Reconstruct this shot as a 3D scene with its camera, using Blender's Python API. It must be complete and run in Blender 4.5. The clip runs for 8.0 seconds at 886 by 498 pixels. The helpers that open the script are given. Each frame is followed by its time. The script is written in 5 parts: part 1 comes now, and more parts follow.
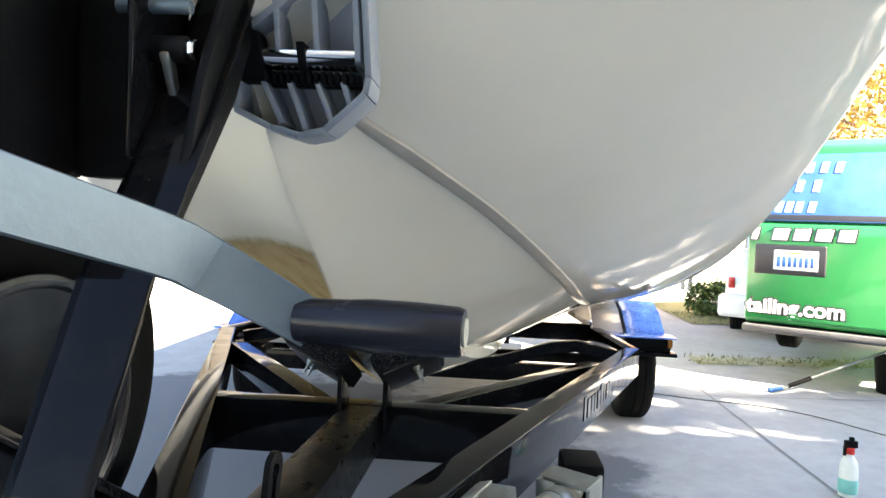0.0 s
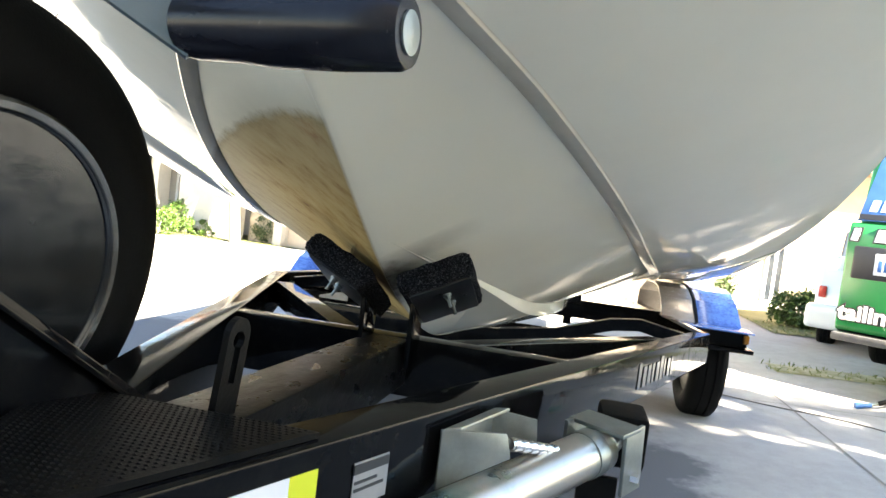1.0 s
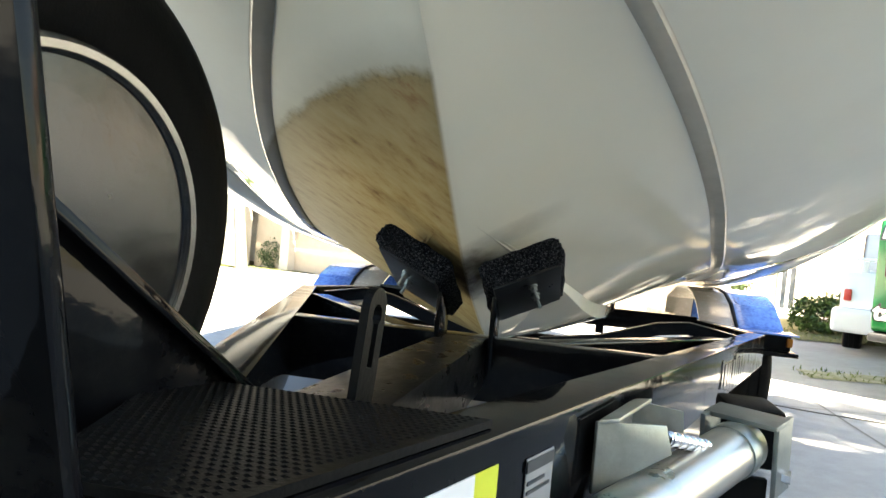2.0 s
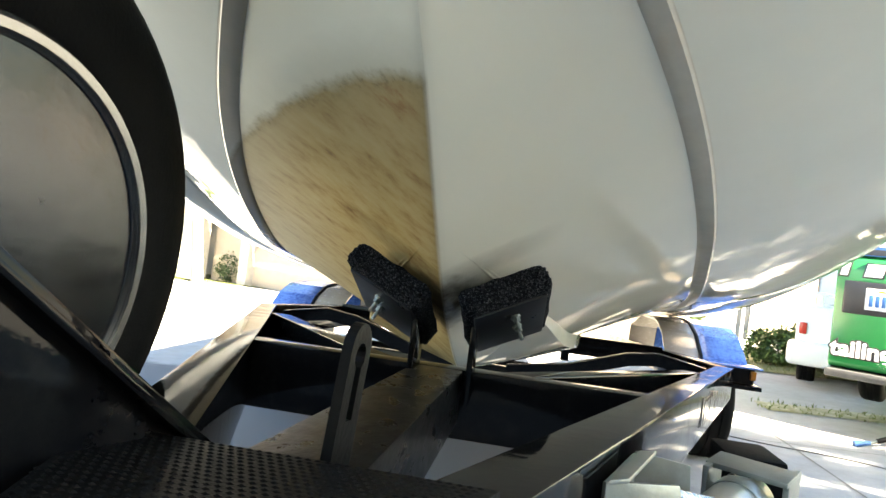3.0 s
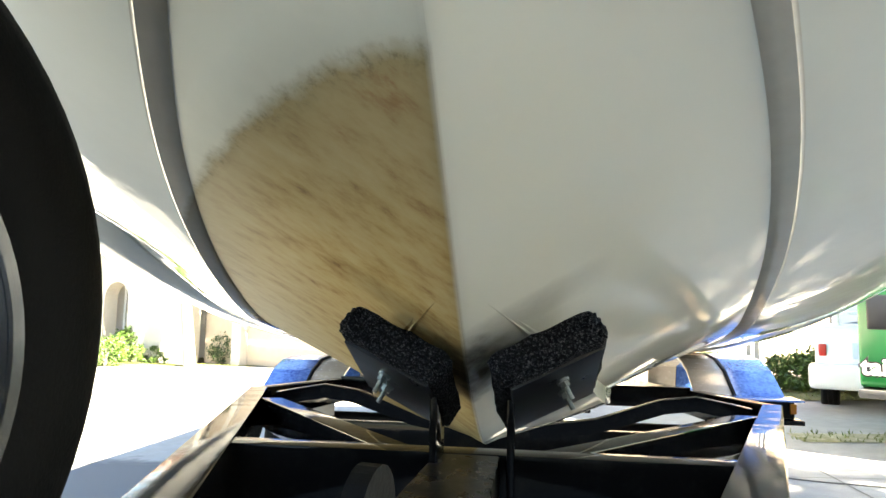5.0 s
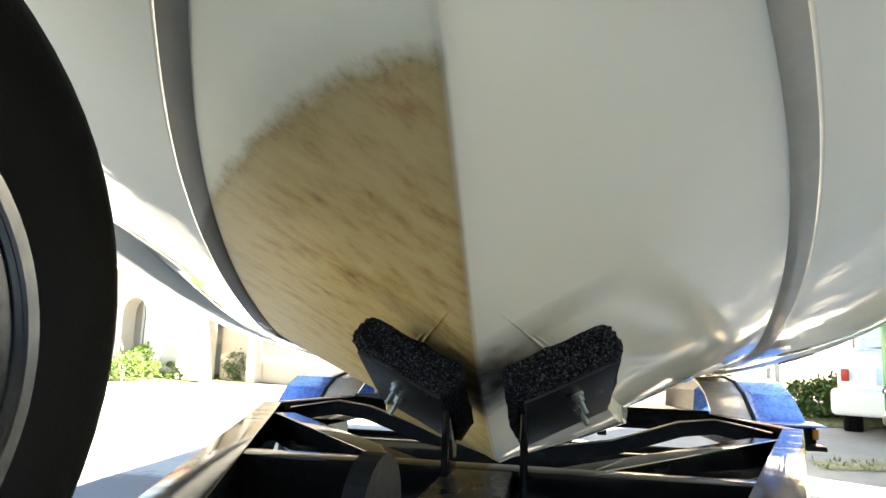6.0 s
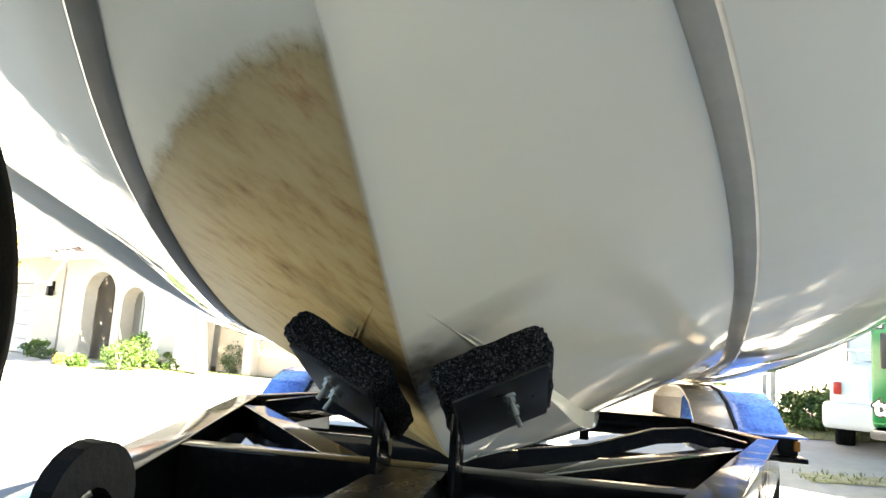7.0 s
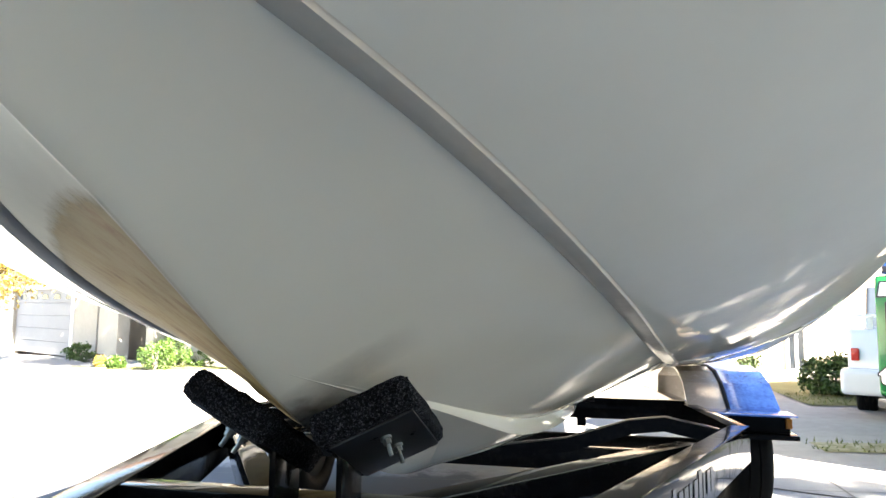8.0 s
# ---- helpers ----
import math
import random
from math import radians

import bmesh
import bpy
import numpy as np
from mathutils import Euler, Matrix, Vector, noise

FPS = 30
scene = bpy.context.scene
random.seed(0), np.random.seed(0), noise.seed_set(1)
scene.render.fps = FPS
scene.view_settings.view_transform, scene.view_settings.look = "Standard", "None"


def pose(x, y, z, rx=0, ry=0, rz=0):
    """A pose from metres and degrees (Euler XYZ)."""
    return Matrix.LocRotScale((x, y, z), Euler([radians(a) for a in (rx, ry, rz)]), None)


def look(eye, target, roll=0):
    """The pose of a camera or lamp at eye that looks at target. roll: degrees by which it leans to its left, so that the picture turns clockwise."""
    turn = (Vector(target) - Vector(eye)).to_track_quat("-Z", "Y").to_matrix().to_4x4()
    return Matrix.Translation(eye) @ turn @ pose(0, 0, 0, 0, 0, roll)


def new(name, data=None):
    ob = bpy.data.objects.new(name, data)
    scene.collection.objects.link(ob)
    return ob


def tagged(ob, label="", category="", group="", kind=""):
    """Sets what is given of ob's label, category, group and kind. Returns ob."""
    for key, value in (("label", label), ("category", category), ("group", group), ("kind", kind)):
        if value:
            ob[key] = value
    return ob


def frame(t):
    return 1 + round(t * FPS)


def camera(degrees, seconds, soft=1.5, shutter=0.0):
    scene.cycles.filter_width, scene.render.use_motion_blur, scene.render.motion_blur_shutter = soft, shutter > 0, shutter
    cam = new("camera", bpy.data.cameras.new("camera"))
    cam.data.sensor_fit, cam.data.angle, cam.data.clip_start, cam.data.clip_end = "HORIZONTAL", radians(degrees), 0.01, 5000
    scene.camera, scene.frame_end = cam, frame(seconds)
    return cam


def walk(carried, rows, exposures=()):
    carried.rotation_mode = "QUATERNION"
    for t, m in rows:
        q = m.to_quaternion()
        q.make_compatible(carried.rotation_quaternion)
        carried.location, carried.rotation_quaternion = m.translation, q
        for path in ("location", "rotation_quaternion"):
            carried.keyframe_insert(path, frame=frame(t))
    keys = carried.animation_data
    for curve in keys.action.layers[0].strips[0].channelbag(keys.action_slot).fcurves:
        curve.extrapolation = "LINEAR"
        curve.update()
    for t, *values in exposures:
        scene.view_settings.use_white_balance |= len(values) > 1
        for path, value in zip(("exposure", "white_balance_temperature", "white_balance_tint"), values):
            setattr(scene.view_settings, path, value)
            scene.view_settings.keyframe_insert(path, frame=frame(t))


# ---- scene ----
cam = camera(68.3, 8.0)
PATH = [
    (0, (0.277, -0.463, 1.147), (0.139, 1.531, 1.078), 2.4),
    (0.5, (0.341, -0.355, 1.102), (0.047, 1.618, 0.958), 5.5),
    (1, (0.345, -0.306, 0.995), (-0.016, 1.657, 0.881), 7.0),
    (1.2, (0.299, -0.3, 0.954), (-0.068, 1.662, 0.855), 5.2),
    (1.5, (0.243, -0.281, 0.92), (-0.133, 1.682, 0.829), 4.8),
    (2.8, (0.136, -0.15, 0.909), (-0.165, 1.827, 0.931), 6.9),
    (3, (0.138, -0.141, 0.914), (-0.125, 1.842, 0.94), 7.1),
    (3.5, (0.154, -0.027, 0.939), (-0.055, 1.962, 0.971), 5.7),
    (4, (0.113, 0.066, 0.904), (-0.082, 2.054, 0.997), 0.3),
    (4.5, (0.092, 0.1, 0.901), (-0.103, 2.083, 1.062), -2.2),
    (5, (0.076, 0.096, 0.911), (-0.173, 2.07, 1.114), 1.2),
    (6.5, (0.084, 0.108, 0.896), (-0.233, 2.064, 1.166), 2.3),
    (7, (0.165, 0.123, 0.901), (-0.145, 2.081, 1.162), 3.9),
    (7.5, (0.369, 0.118, 0.941), (0.017, 2.075, 1.155), 1.1),
    (8, (0.395, 0.067, 1.007), (-0.002, 2.017, 1.202), 0.6),
]
walk(cam, [(t, look(eye, target, roll)) for t, eye, target, roll in PATH], [(0.0, 4.2, 7350, 13), (1.5, 4.02, 7550, 8), (3.0, 4.24, 7650, 7), (3.5, 4.28, 7650, 7), (5.0, 4.28, 7700, 7), (7.0, 4.21, 7450, 8), (7.5, 4.10, 7200, 11), (8.0, 3.82, 7000, 12)])

# ---------------------------------------------------------------- world and sun
SUN_TO = Vector((0.631, -0.506, 0.588)).normalized()
world = bpy.data.worlds.new("sky")
scene.world = world
world.use_nodes = True
wn = world.node_tree.nodes
sky = wn.new("ShaderNodeTexSky")
sky.sky_type = "NISHITA"
sky.sun_disc = False
sky.sun_elevation = math.asin(SUN_TO.z)
sky.sun_rotation = math.atan2(SUN_TO.x, SUN_TO.y)
sky.air_density, sky.dust_density, sky.ozone_density = 1.0, 0.4, 1.5
world.node_tree.links.new(sky.outputs[0], wn["Background"].inputs[0])
wn["Background"].inputs[1].default_value = 0.052
sun_data = bpy.data.lights.new("sun", "SUN")
sun_data.energy, sun_data.angle, sun_data.color = 5.0, radians(0.53), (1.0, 0.94, 0.83)
sun = new("sun", sun_data)
sun.matrix_world = look(SUN_TO * 40, (0, 0, 0))


# ---------------------------------------------------------------- materials
def nodes_of(name):
    m = bpy.data.materials.new(name)
    m.use_nodes = True
    return m, m.node_tree.nodes, m.node_tree.links, m.node_tree.nodes["Principled BSDF"]


def coords(n, kind="Object"):
    return n.new("ShaderNodeTexCoord").outputs[kind]


def noise_fac(n, l, scale, detail=4, rough=0.6, kind="Object", stretch=None):
    tex = n.new("ShaderNodeTexNoise")
    tex.inputs["Scale"].default_value, tex.inputs["Detail"].default_value = scale, detail
    tex.inputs["Roughness"].default_value = rough
    src = coords(n, kind)
    if stretch:
        mp = n.new("ShaderNodeMapping")
        mp.inputs["Scale"].default_value = stretch
        l.new(src, mp.inputs[0])
        src = mp.outputs[0]
    l.new(src, tex.inputs["Vector"])
    return tex.outputs["Fac"]


def ramp(n, l, fac, stops):
    r = n.new("ShaderNodeValToRGB")
    els = r.color_ramp.elements
    while len(els) < len(stops):
        els.new(0.5)
    for e, (p, c) in zip(els, stops):
        e.position, e.color = p, (*c, 1) if len(c) == 3 else c
    l.new(fac, r.inputs[0])
    return r.outputs[0]


def mixc(n, l, fac, a, b, mode="MIX"):
    m = n.new("ShaderNodeMix")
    m.data_type, m.blend_type = "RGBA", mode
    for sock, v in ((m.inputs[0], fac), (m.inputs[6], a), (m.inputs[7], b)):
        if isinstance(v, (int, float)):
            sock.default_value = v
        elif isinstance(v, tuple):
            sock.default_value = (*v, 1)
        else:
            l.new(v, sock)
    return m.outputs[2]


def calc(n, l, op, a, b=0.0, c=0.0, clamp=False):
    m = n.new("ShaderNodeMath")
    m.operation, m.use_clamp = op, clamp
    for sock, v in zip(m.inputs, (a, b, c)):
        if isinstance(v, (int, float)):
            sock.default_value = v
        else:
            l.new(v, sock)
    return m.outputs[0]


def bump(n, l, p, height, strength=0.3, dist=0.01):
    b = n.new("ShaderNodeBump")
    b.inputs["Strength"].default_value, b.inputs["Distance"].default_value = strength, dist
    l.new(height, b.inputs["Height"])
    l.new(b.outputs[0], p.inputs["Normal"])


def surface(name, dark, light, rough=0.5, metal=0.0, scale=20.0, bump_scale=None, bump_strength=0.2, bump_dist=0.004,
            rough_var=0.1, coat=0.0, spec=0.5, kind="Object", spread=(0.3, 0.7), stretch=None):
    """A surface that varies at two scales between two colours, with grain relief."""
    m, n, l, p = nodes_of(name)
    big = noise_fac(n, l, scale * 0.13, 3, 0.55, kind, stretch)
    fine = noise_fac(n, l, scale, 6, 0.65, kind, stretch)
    fac = calc(n, l, "ADD", calc(n, l, "MULTIPLY", big, 0.5), calc(n, l, "MULTIPLY", fine, 0.5))
    l.new(ramp(n, l, fac, [(spread[0], dark), (spread[1], light)]), p.inputs["Base Color"])
    l.new(calc(n, l, "MULTIPLY_ADD", fine, 2 * rough_var, rough - rough_var), p.inputs["Roughness"])
    p.inputs["Metallic"].default_value = metal
    p.inputs["Specular IOR Level"].default_value = spec
    p.inputs["Coat Weight"].default_value = coat
    p.inputs["Coat Roughness"].default_value = 0.05
    if bump_scale:
        bump(n, l, p, noise_fac(n, l, bump_scale, 4, 0.6, kind, stretch), bump_strength, bump_dist)
    return m


def stain_edge(n, l, x, y):
    """Distance aft of the old waterline on the port bottom, and a mask of the port half."""
    ax = calc(n, l, "ABSOLUTE", x)
    edge = calc(n, l, "MULTIPLY_ADD", ax, calc(n, l, "ADD", ax, 0.70), 0.525)
    wob = calc(n, l, "MULTIPLY_ADD", noise_fac(n, l, 26, 5), 0.030, -0.015)
    d = calc(n, l, "ADD", calc(n, l, "SUBTRACT", y, edge), wob)
    return d, calc(n, l, "DIVIDE", calc(n, l, "SUBTRACT", 0.003, x), 0.008, clamp=True)


def hull_material():
    """Cream gelcoat; the port bottom panel carries a tan waterline stain that ends at the keel."""
    m, n, l, p = nodes_of("gelcoat")
    sep = n.new("ShaderNodeSeparateXYZ")
    l.new(coords(n), sep.inputs[0])
    x, y = sep.outputs[0], sep.outputs[1]
    big = noise_fac(n, l, 1.6, 3)
    gel = ramp(n, l, big, [(0.3, (0.72, 0.675, 0.56)), (0.7, (0.79, 0.745, 0.62))])
    ax = calc(n, l, "ABSOLUTE", x)
    d, port = stain_edge(n, l, x, y)
    inside = calc(n, l, "DIVIDE", calc(n, l, "ADD", d, 0.006), 0.022, clamp=True)
    haze = calc(n, l, "DIVIDE", calc(n, l, "ADD", d, 0.07), 0.07, clamp=True)
    # streaks run aft and down towards the keel
    mp = n.new("ShaderNodeMapping")
    mp.vector_type = "TEXTURE"
    mp.inputs["Rotation"].default_value = (0, 0, radians(16))
    mp.inputs["Scale"].default_value = (5.0, 0.9, 1.0)
    l.new(coords(n), mp.inputs[0])
    tex = n.new("ShaderNodeTexNoise")
    tex.inputs["Scale"].default_value, tex.inputs["Detail"].default_value, tex.inputs["Roughness"].default_value = 30.0, 7, 0.66
    l.new(mp.outputs[0], tex.inputs["Vector"])
    streak = tex.outputs["Fac"]
    patch = noise_fac(n, l, 5.5, 5, 0.6)
    tan = ramp(n, l, streak, [(0.28, (0.20, 0.09, 0.022)), (0.38, (0.38, 0.225, 0.07)), (0.50, (0.48, 0.325, 0.125)), (0.72, (0.54, 0.40, 0.19))])
    # older, greyer film near the line, warmer rust tone further aft
    deep = calc(n, l, "DIVIDE", d, 0.22, clamp=True)
    tan = mixc(n, l, calc(n, l, "MULTIPLY_ADD", deep, -0.60, 0.6), tan, (0.25, 0.205, 0.115))
    tan = mixc(n, l, calc(n, l, "MULTIPLY_ADD", patch, 2.2, -1.0, clamp=True), tan, mixc(n, l, 0.5, tan, (0.55, 0.40, 0.21)))
    # rust flecks
    fleck = calc(n, l, "MULTIPLY", calc(n, l, "MULTIPLY_ADD", patch, 5.0, -2.6, clamp=True), calc(n, l, "MULTIPLY_ADD", streak, -7.0, 3.1, clamp=True))
    tan = mixc(n, l, calc(n, l, "MULTIPLY", fleck, 0.7), tan, (0.30, 0.12, 0.035))
    # the film thins out towards the strake
    far = calc(n, l, "DIVIDE", calc(n, l, "SUBTRACT", ax, 0.20), 0.26, clamp=True)
    fac = calc(n, l, "MULTIPLY", calc(n, l, "MULTIPLY", inside, port), calc(n, l, "MULTIPLY_ADD", far, -0.42, 0.96))
    grey = calc(n, l, "MULTIPLY", calc(n, l, "MULTIPLY", haze, port), 0.34)
    col = mixc(n, l, fac, mixc(n, l, grey, gel, (0.30, 0.28, 0.20)), tan)
    line = calc(n, l, "SUBTRACT", 1.0, calc(n, l, "DIVIDE", calc(n, l, "ABSOLUTE", calc(n, l, "SUBTRACT", d, 0.012)), 0.022), clamp=True)
    speck = calc(n, l, "MULTIPLY_ADD", noise_fac(n, l, 90, 5, 0.7), 4.0, -1.9, clamp=True)
    scum = calc(n, l, "MULTIPLY", calc(n, l, "MULTIPLY", line, port), calc(n, l, "MULTIPLY_ADD", speck, 0.62, 0.14), clamp=True)
    col = mixc(n, l, scum, col, (0.13, 0.105, 0.055))
    # grime round the keel where the carpet pads rub
    rub = calc(n, l, "MULTIPLY_ADD", noise_fac(n, l, 34, 5), 0.9, -0.45)
    gx = calc(n, l, "DIVIDE", ax, 0.070)
    gy = calc(n, l, "DIVIDE", calc(n, l, "SUBTRACT", y, 1.02), 0.13)
    g = calc(n, l, "ADD", calc(n, l, "MULTIPLY", gx, gx), calc(n, l, "MULTIPLY", gy, gy))
    g = calc(n, l, "SUBTRACT", 1.0, calc(n, l, "ADD", g, rub), clamp=True)
    # a darker stripe along the pads' front edges, fading out sideways
    ry = calc(n, l, "DIVIDE", calc(n, l, "SUBTRACT", y, calc(n, l, "MULTIPLY_ADD", ax, 0.10, 0.925)), 0.040)
    r = calc(n, l, "SUBTRACT", 1.0, calc(n, l, "ADD", calc(n, l, "MULTIPLY", ry, ry), rub), clamp=True)
    r = calc(n, l, "MULTIPLY", r, calc(n, l, "DIVIDE", calc(n, l, "SUBTRACT", 0.19, ax), 0.08, clamp=True))
    g = calc(n, l, "MAXIMUM", g, calc(n, l, "MULTIPLY", r, 0.28))
    col = mixc(n, l, calc(n, l, "MULTIPLY", g, 0.92), col, (0.055, 0.035, 0.018))
    l.new(col, p.inputs["Base Color"])
    # the port half is chalky and dull, the starboard half still polished
    l.new(calc(n, l, "MULTIPLY_ADD", port, 0.48, 0.07), p.inputs["Roughness"])
    l.new(calc(n, l, "MULTIPLY_ADD", port, -0.38, 0.4), p.inputs["Specular IOR Level"])
    bump(n, l, p, noise_fac(n, l, 3.0, 2, 0.4), 0.10, 0.05)
    return m


def strake_material():
    """Dingy strake, browned on port below the old waterline; shade is painted into all its port side."""
    m, n, l, p = nodes_of("strake_gelcoat")
    sep = n.new("ShaderNodeSeparateXYZ")
    l.new(coords(n), sep.inputs[0])
    d, port = stain_edge(n, l, sep.outputs[0], sep.outputs[1])
    base = ramp(n, l, noise_fac(n, l, 9, 6, 0.65), [(0.3, (0.66, 0.57, 0.44)), (0.7, (0.78, 0.69, 0.55))])
    # 0.36 is shade painted along the whole port strake, 0.52 the stain
    fac = calc(n, l, "MULTIPLY", port, calc(n, l, "MULTIPLY_ADD", calc(n, l, "DIVIDE", d, 0.02, clamp=True), 0.52, 0.36))
    l.new(mixc(n, l, fac, base, (0.25, 0.185, 0.10)), p.inputs["Base Color"])
    p.inputs["Roughness"].default_value = 0.14
    p.inputs["Specular IOR Level"].default_value = 0.35
    bump(n, l, p, noise_fac(n, l, 11, 3), 0.08, 0.02)
    return m


GEL = hull_material()
GEL_SIDE = surface("gelcoat_side", (0.75, 0.70, 0.58), (0.80, 0.755, 0.635), 0.035, scale=6, spec=0.4, rough_var=0.012, bump_scale=3.0, bump_strength=0.045, bump_dist=0.05)
STRAKE = strake_material()
FLANGE = surface("polished_flange", (0.12, 0.118, 0.112), (0.25, 0.245, 0.235), 0.22, 0.85, scale=30)
NAVY = surface("navy_gelcoat", (0.012, 0.016, 0.045), (0.02, 0.026, 0.07), 0.15, scale=8, coat=0.4, rough_var=0.03)


def black_material():
    """Glossy black paint with dried dust patches and fine specks."""
    m, n, l, p = nodes_of("black_paint")
    patch = calc(n, l, "MULTIPLY_ADD", noise_fac(n, l, 13, 7, 0.72), 5.0, -2.45, clamp=True)
    fleck = calc(n, l, "MULTIPLY_ADD", noise_fac(n, l, 190, 3, 0.6), 8.0, -5.5, clamp=True)
    dust = calc(n, l, "MAXIMUM", calc(n, l, "MULTIPLY", patch, 0.55), calc(n, l, "MULTIPLY", fleck, 0.5))
    l.new(mixc(n, l, dust, (0.0045, 0.0045, 0.005), (0.018, 0.017, 0.015)), p.inputs["Base Color"])
    l.new(calc(n, l, "MULTIPLY_ADD", dust, 0.28, 0.05), p.inputs["Roughness"])
    p.inputs["Specular IOR Level"].default_value = 0.10
    bump(n, l, p, noise_fac(n, l, 22, 4), 0.11, 0.004)
    return m


BLACK = black_material()
SCUFFED = surface("scuffed_black", (0.003, 0.003, 0.003), (0.016, 0.0145, 0.0125), 0.30, scale=34, spec=0.03, rough_var=0.16, bump_scale=55, bump_strength=0.35, bump_dist=0.003, spread=(0.40, 0.62), stretch=(1.0, 0.45, 1.0))
SATIN = surface("satin_black", (0.0025, 0.0025, 0.0025), (0.007, 0.007, 0.007), 0.42, scale=50, spec=0.09, bump_scale=160, bump_strength=0.15)
RUBBER = surface("rubber", (0.0025, 0.0025, 0.0025), (0.006, 0.0058, 0.0055), 0.65, scale=35, spec=0.08, bump_scale=240, bump_strength=0.25)


def carpet_material():
    """Looped marine carpet: dark gaps between short grey loops."""
    m, n, l, p = nodes_of("carpet")
    vor = n.new("ShaderNodeTexVoronoi")
    vor.inputs["Scale"].default_value = 300.0
    warp = n.new("ShaderNodeTexNoise")
    warp.inputs["Scale"].default_value, warp.inputs["Detail"].default_value = 160.0, 2
    l.new(coords(n), warp.inputs["Vector"])
    add = n.new("ShaderNodeVectorMath")
    add.operation = "MULTIPLY_ADD"
    add.inputs[1].default_value = (0.010, 0.010, 0.010)
    l.new(warp.outputs["Color"], add.inputs[0])
    l.new(coords(n), add.inputs[2])
    l.new(add.outputs[0], vor.inputs["Vector"])
    loop = vor.outputs["Distance"]
    lum = calc(n, l, "SUBTRACT", 1.0, calc(n, l, "MULTIPLY", loop, 1.25), clamp=True)
    tone = calc(n, l, "MULTIPLY", lum, noise_fac(n, l, 160, 2))
    l.new(ramp(n, l, tone, [(0.10, (0.006, 0.006, 0.007)), (0.26, (0.028, 0.029, 0.033)), (0.45, (0.12, 0.123, 0.135))]), p.inputs["Base Color"])
    p.inputs["Roughness"].default_value = 0.95
    p.inputs["Specular IOR Level"].default_value = 0.1
    bump(n, l, p, lum, 1.0, 0.006)
    return m


CARPET = carpet_material()
BOARD = surface("black_board", (0.010, 0.010, 0.0105), (0.022, 0.022, 0.023), 0.30, scale=24, spec=0.3, rough_var=0.08)
IRIDESCENT = surface("yellow_zinc", (0.20, 0.30, 0.28), (0.50, 0.47, 0.42), 0.30, 0.85, scale=16, rough_var=0.12, bump_scale=150, bump_strength=0.08, spread=(0.42, 0.58))
ZINC = surface("zinc", (0.15, 0.165, 0.15), (0.40, 0.42, 0.39), 0.38, 0.8, scale=22, rough_var=0.14, bump_scale=150, bump_strength=0.08)
CHROME = surface("chrome", (0.75, 0.75, 0.75), (0.85, 0.85, 0.85), 0.10, 1.0, scale=20, rough_var=0.04)
RIM = surface("brushed_alloy", (0.010, 0.0108, 0.012), (0.062, 0.066, 0.072), 0.20, 0.8, scale=9, rough_var=0.22, spec=0.25, bump_scale=26, bump_strength=0.09, bump_dist=0.006)
HANDLE = surface("handle_plate", (0.10, 0.135, 0.155), (0.17, 0.21, 0.23), 0.40, 0.45, scale=30, bump_scale=140, bump_strength=0.06)
GREYCAST = surface("grey_casting", (0.25, 0.28, 0.31), (0.35, 0.38, 0.41), 0.45, 0.1, scale=40, bump_scale=160, bump_strength=0.1)
GRIP = surface("grip_plastic", (0.006, 0.006, 0.009), (0.012, 0.012, 0.017), 0.26, scale=70, spec=0.25, rough_var=0.05)
BLUEPAINT = surface("blue_flake", (0.02, 0.07, 0.30), (0.10, 0.24, 0.62), 0.22, 0.35, scale=55, coat=0.5, spread=(0.38, 0.6))
TANPAINT = surface("tan_panel", (0.42, 0.36, 0.29), (0.55, 0.48, 0.40), 0.25, scale=30, coat=0.3)
AMBER = surface("amber_lens", (0.20, 0.07, 0.006), (0.30, 0.12, 0.012), 0.15, scale=40)
REDLENS = surface("red_lens", (0.45, 0.02, 0.015), (0.6, 0.04, 0.03), 0.15, scale=40)


